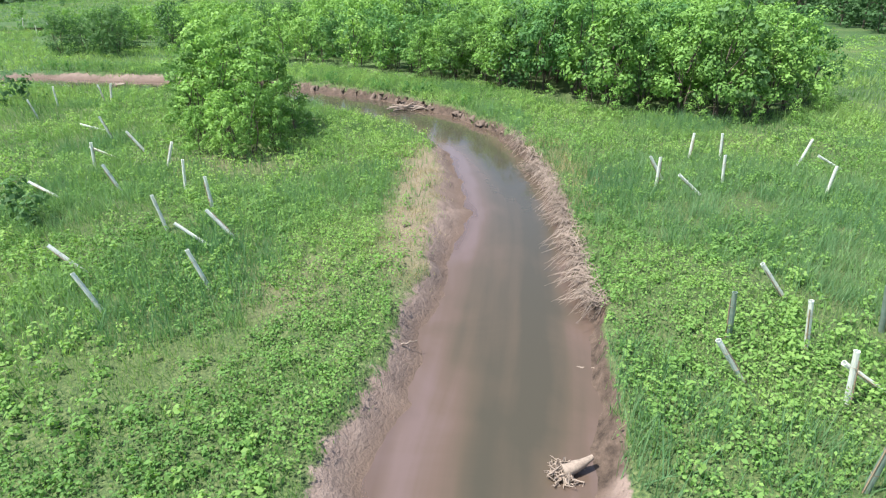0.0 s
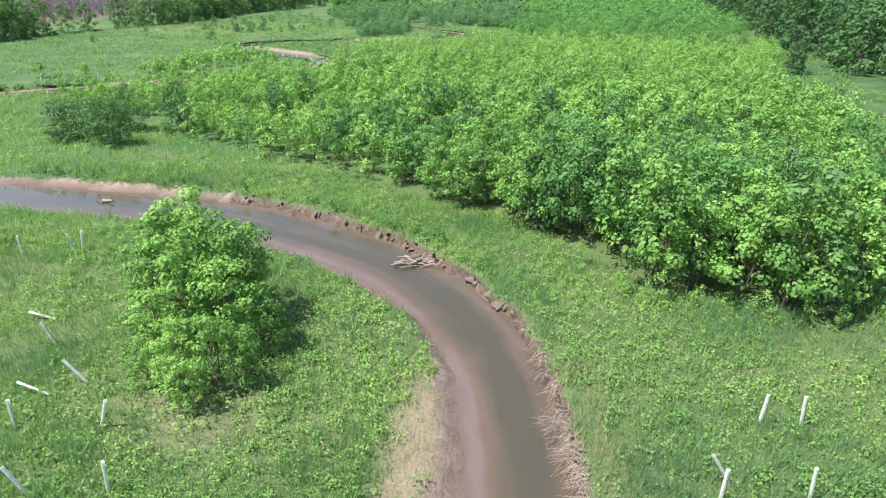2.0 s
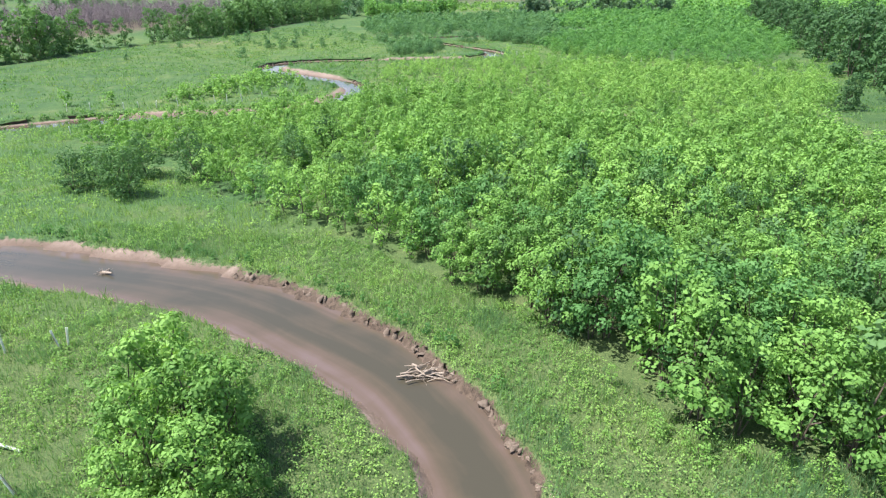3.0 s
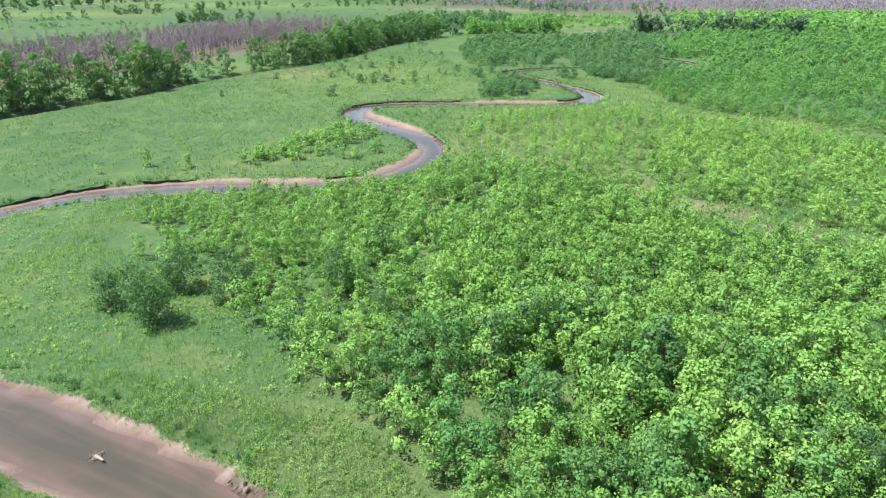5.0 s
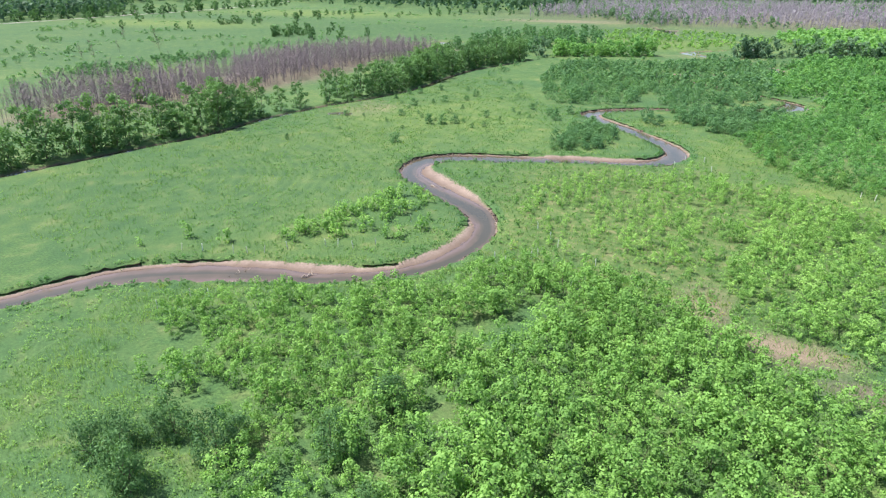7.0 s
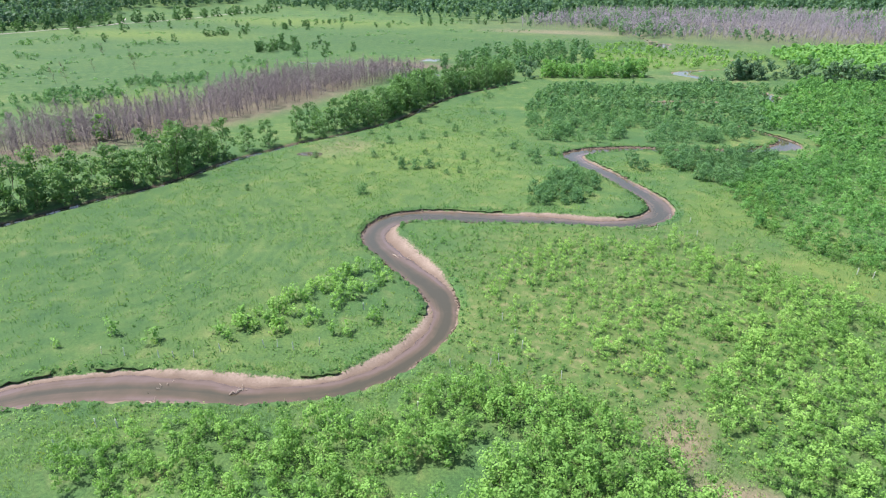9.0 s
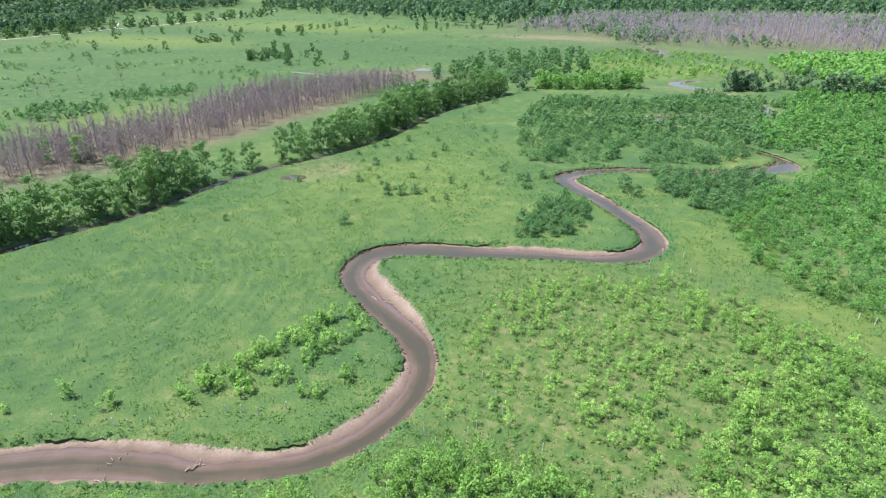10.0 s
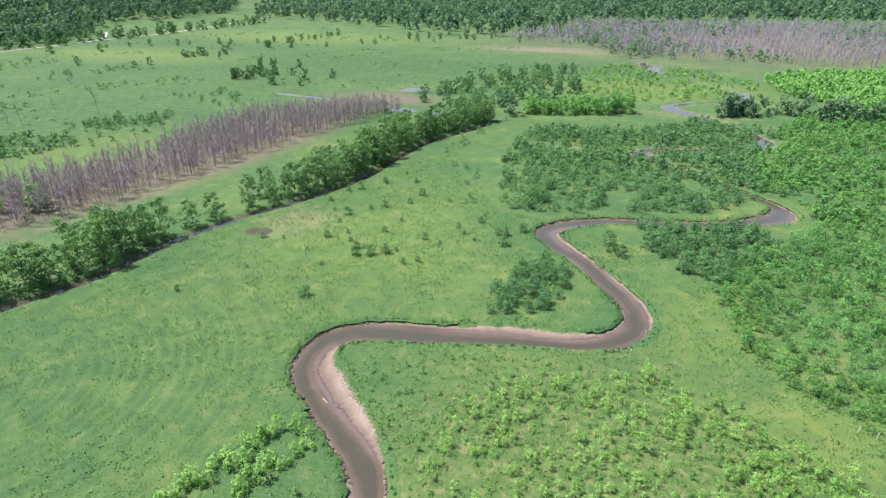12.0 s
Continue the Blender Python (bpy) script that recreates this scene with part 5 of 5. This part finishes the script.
FAR_TUBES = [(-74.5, 107.9), (-71, 109.1), (-66.2, 111.1), (-63.8, 111.8), (-61.6, 113.4), (-59.2, 116.3), (-54, 120), (-52.2, 120.9), (-49.5, 121.4), (-46.8, 124.2), (-60.5, 97), (-58.1, 98.1), (-61.9, 92.5),
             (-24.2, 143.2), (-20.7, 139.5), (-18.6, 136.8), (-20.6, 132.2), (-21.3, 130.6), (-24.3, 127), (-26.4, 127.9), (-23.7, 124.3), (-20.9, 125.6), (-15.9, 121.2), (-12.8, 123.1), (-10.6, 125.5), (-11.2, 132.1), (-26, 117.4),
             (-0.8, 202.6), (1.4, 194.9), (-5.2, 204.1), (-7, 194.8), (-46.5, 136.1), (30.3, 188.4), (32.7, 187.7)]


def lay(ob, x, y, dx, up):
    way = Vector((dx, 0, up)).normalized()
    q = Vector((0, 0, 1)).rotation_difference(way) @ Euler((0, 0, rng.uniform(0, 6.28))).to_quaternion()
    return Matrix.LocRotScale((x, y, ground_height(x, y)), q, None)


white = shelter(rng, TUBE_WHITE, "white plastic tree shelter tube leaning in the grass")
green = shelter(rng, TUBE_GREEN, "grey green plastic tree shelter tube in the grass")
todo = WHITE_TUBES + WHITE_TUBES_B + WHITE_TUBES_C + [(x, y, rng.normal() * 0.08, 1.2) for x, y in FAR_TUBES]
for k, (x, y, dx, up) in enumerate(todo):
    m = lay(white, x, y, dx, up)
    if k == 0:
        white.matrix_basis = m
    else:
        copy_thing(white, m)
for k, (x, y, dx, up) in enumerate(GREEN_TUBES):
    m = lay(green, x, y, dx, up)
    if k == 0:
        green.matrix_basis = m
    else:
        copy_thing(green, m)

# ---- driftwood and roots ----


def stick(rng, a, b, r, sides=6, bend=0.06):
    a, b = np.array(a, float), np.array(b, float)
    n = 5
    ln = np.linalg.norm(b - a)
    ps = [a + (b - a) * k / n + (rng.normal(size=3) * bend * ln if 0 < k < n else 0) for k in range(n + 1)]
    return tube_along(ps, [r * (1 - 0.6 * k / n) * rng.uniform(0.85, 1.15) for k in range(n + 1)], sides)


def driftwood(name, x, y, z, trunk, sticks, reach, label):
    """A washed-up trunk with a tangle of broken roots and sticks."""
    base = tagged(new(name), label, "driftwood")
    base.location = (x, y, z)
    (tx, ty), r = trunk
    part("log", mesh_arrays("log", *stick(rng, (0, 0, 0.12), (tx, ty, 0.3), r, 9, 0.02), DRIFT, smooth=True), base)
    for _ in range(sticks):
        a = rng.uniform(0, 6.28)
        ln = reach * rng.uniform(0.4, 1)
        s = rng.normal(size=2) * 0.12
        part("root", mesh_arrays("root", *stick(rng, (s[0], s[1], 0.1), (math.cos(a) * ln, math.sin(a) * ln, rng.uniform(-0.15, 0.45) * reach), r * rng.uniform(0.06, 0.2), 4, 0.12), DRIFT), base)
    return base


driftwood("root_snag", 3.35, 9.15, WATER_Z, ((0.62, 0.24), 0.15), 70, 0.48, "bleached washed-up stump with broken roots in shallow water")
jam = driftwood("log_jam", -2.6, 44.3, WATER_Z, ((2.2, 0.5), 0.12), 14, 1.1, "heap of bleached driftwood logs caught at the bank")
for k in range(16):
    a0, ln = rng.normal() * 0.45, rng.uniform(0.8, 2.4)
    c = np.array([rng.uniform(-0.6, 1.6), rng.uniform(-0.55, 0.65)])
    d = np.array([math.cos(a0), math.sin(a0)]) * ln / 2
    part("log", mesh_arrays("log", *stick(rng, (*(c - d), rng.uniform(0.02, 0.3)), (*(c + d), rng.uniform(0.05, 0.55)), rng.uniform(0.025, 0.085), 7, 0.03), DRIFT, smooth=True), jam)
driftwood("root_snag", -29.7, 54.0, WATER_Z - 0.05, ((1.0, -0.3), 0.16), 40, 0.75, "grey washed-up root stump in shallow water")
for x, y, dx, dy in ((-54, 158.6, 4.5, -0.6), (-61.3, 105, 1.0, 3.6), (-60, 103.6, 2.4, 0.3), (-51, 109.6, 1.4, 1.8)):
    ob = tagged(new("branch", mesh_arrays("branch", *merged([stick(rng, (0, 0, 0.05), (dx, dy, 0.12), 0.13, 7, 0.07)] + [stick(rng, (dx * u, dy * u, 0.1), (dx * u + rng.uniform(-1, 1), dy * u + rng.uniform(-1, 1), 0.4), 0.05, 5) for u in (0.3, 0.5, 0.75)]), ROOTS, smooth=True)),
                "fallen grey branch lying on a sandbar", "branch", "stranded branches")
    ob.location = (x, y, WATER_Z)

for x, y, dx, dy, z, r in ((-0.35, 13.2, 0.42, 0.16, -0.36, 0.03), (4.3, 12.9, 0.85, -0.12, -0.3, 0.03), (0.6, 7.6, 0.5, 0.3, -0.4, 0.025), (-0.9, 20.6, 0.3, 0.4, -0.3, 0.025)):
    ob = tagged(new("stick", mesh_arrays("stick", *stick(rng, (0, 0, 0.02), (dx, dy, 0.05), r, 6, 0.05), DRIFT, smooth=True)), "bleached stick lying on the sandy bank", "stick", "sticks on the bank")
    ob.location = (x, y, ground_height(x, y) + 0.02)
brush = []
for _ in range(70):
    o, a = rng.normal(size=2) * 0.12, rng.normal() * 0.5
    ln = rng.uniform(0.5, 1.5)
    brush.append(stick(rng, (o[0], o[1], 0.35 + 0.1 * rng.normal()), (o[0] - math.cos(a) * ln, o[1] + math.sin(a) * ln, rng.uniform(-0.05, 0.45)), rng.uniform(0.008, 0.02), 3, 0.05))
ob = tagged(new("dead_brush", mesh_arrays("dead_brush", *merged(brush), ROOTS)), "bare grey brush leaning from the cut bank into the stream", "brush")
ob.location = (5.45, 29.4, WATER_Z)

# crumbling clods and tufts along the cut banks
clods = []
for k, (q, w) in enumerate(zip(RIVER, RIVER_WAY)):
    if not 4 < q[1] < 300:
        continue
    for sgn, width in ((1, q[3]), (-1, q[4])):
        if width > 0.75 or (q[1] < 62 and (sgn > 0 or q[1] < 30)):
            continue
        for _ in range(rng.integers(0, 7)):
            side = np.array([-w[1], w[0]]) * sgn
            c = q[:2] + side * (q[2] + rng.uniform(0.0, 0.8) * width) + w * rng.uniform(-0.5, 0.5)
            c = c - side * wobble(c[0], c[1])
            r = rng.uniform(0.05, 0.27)
            v, f = tube_along([(*c, WATER_Z - 0.1), (*(c + rng.normal(size=2) * 0.05), WATER_Z + rng.uniform(0.02, 0.22)), (*(c + side * 0.25), WATER_Z + rng.uniform(0.1, 0.45))], [r * 1.4, r * 1.1, r * 0.5], 5)
            clods.append((v + rng.normal(size=v.shape) * 0.07, f))
v, f = merged(clods)
tagged(new("bank_clods", mesh_arrays("bank_clods", v, f, MUD)), "crumbling brown earth clods along the cut banks", "earth", kind="stuff")

# undercut earth faces with a turf lip along the outer banks


def cut_banks():
    v, f, mat = [], [], []
    for sgn, col in ((1, 3), (-1, 4)):
        last = False
        for k, (q, w) in enumerate(zip(RIVER, RIVER_WAY)):
            width = q[col]
            if not (62 < q[1] < 330 and 0.2 < width < 1.55) or noise.noise(Vector((k * 0.09, sgn * 3, 7))) < -0.3:
                last = False
                continue
            side = np.array([-w[1], w[0]]) * sgn
            reach = q[2] + width + 0.35 * noise.noise(Vector((k * 0.35, sgn, 2))) + 0.12 * rng.normal()
            foot, lip, back = (q[:2] + side * (reach + d) for d in (0.0, -0.16 - 0.1 * rng.uniform(), 1.7))
            foot, lip, back = (c - side * wobble(c[0], c[1]) * t for c, t in ((foot, 1), (lip, 1), (back, 1)))
            z = ground_height(*back)
            top = z - 0.06 + 0.09 * rng.normal()
            v += [(*foot, WATER_Z - 0.05), (*(foot + side * 0.18), 0.5 * (WATER_Z + top)), (*lip, top - 0.1), (*(lip + side * 0.05), top), (*back, z + 0.03)]
            n = len(v)
            if last:
                for j in range(4):
                    a, b, c, d = n - 10 + j, n - 9 + j, n - 4 + j, n - 5 + j
                    f.append((a, b, c, d) if sgn < 0 else (d, c, b, a))
                    mat.append(0 if j < 2 else 1)
            last = True
    me = mesh_arrays("cut_bank", np.array(v), np.array(f), [SOIL, GROUND], mat_index=mat)
    return tagged(new("cut_bank", me), "dark undercut earth bank with a turf lip", "bank", kind="structure")


cut_banks()

# roots and dead grass that hang over the cut bank
hang = []
for q, w in zip(RIVER, RIVER_WAY):
    if 15.5 < q[1] < 36 and q[0] > -1:
        for _ in range(int(64 * (0.35 + 0.65 * soft((32 - q[1]) / 6)) * rng.uniform(0.35, 1.3))):
            side = np.array([w[1], -w[0]])
            o = q[:2] + side * (q[2] + rng.uniform(0.15, 0.75)) + w * rng.uniform(-0.4, 0.4)
            tip = o - side * rng.uniform(0.2, 0.75) * rng.uniform(0.4, 1.8) + w * rng.normal() * 0.4
            hang.append(tube_along([(*o, rng.uniform(-0.25, 0.12)), (*(0.6 * o + 0.4 * tip), rng.uniform(-0.1, 0.2)), (*tip, rng.uniform(-0.6, -0.2))], [0.017, 0.013, 0.004], 3))
v, f = merged(hang)
tagged(new("hanging_roots", mesh_arrays("hanging_roots", v, f, ROOTS)), "brown roots and dead grass hanging over the cut bank", "roots", kind="stuff")
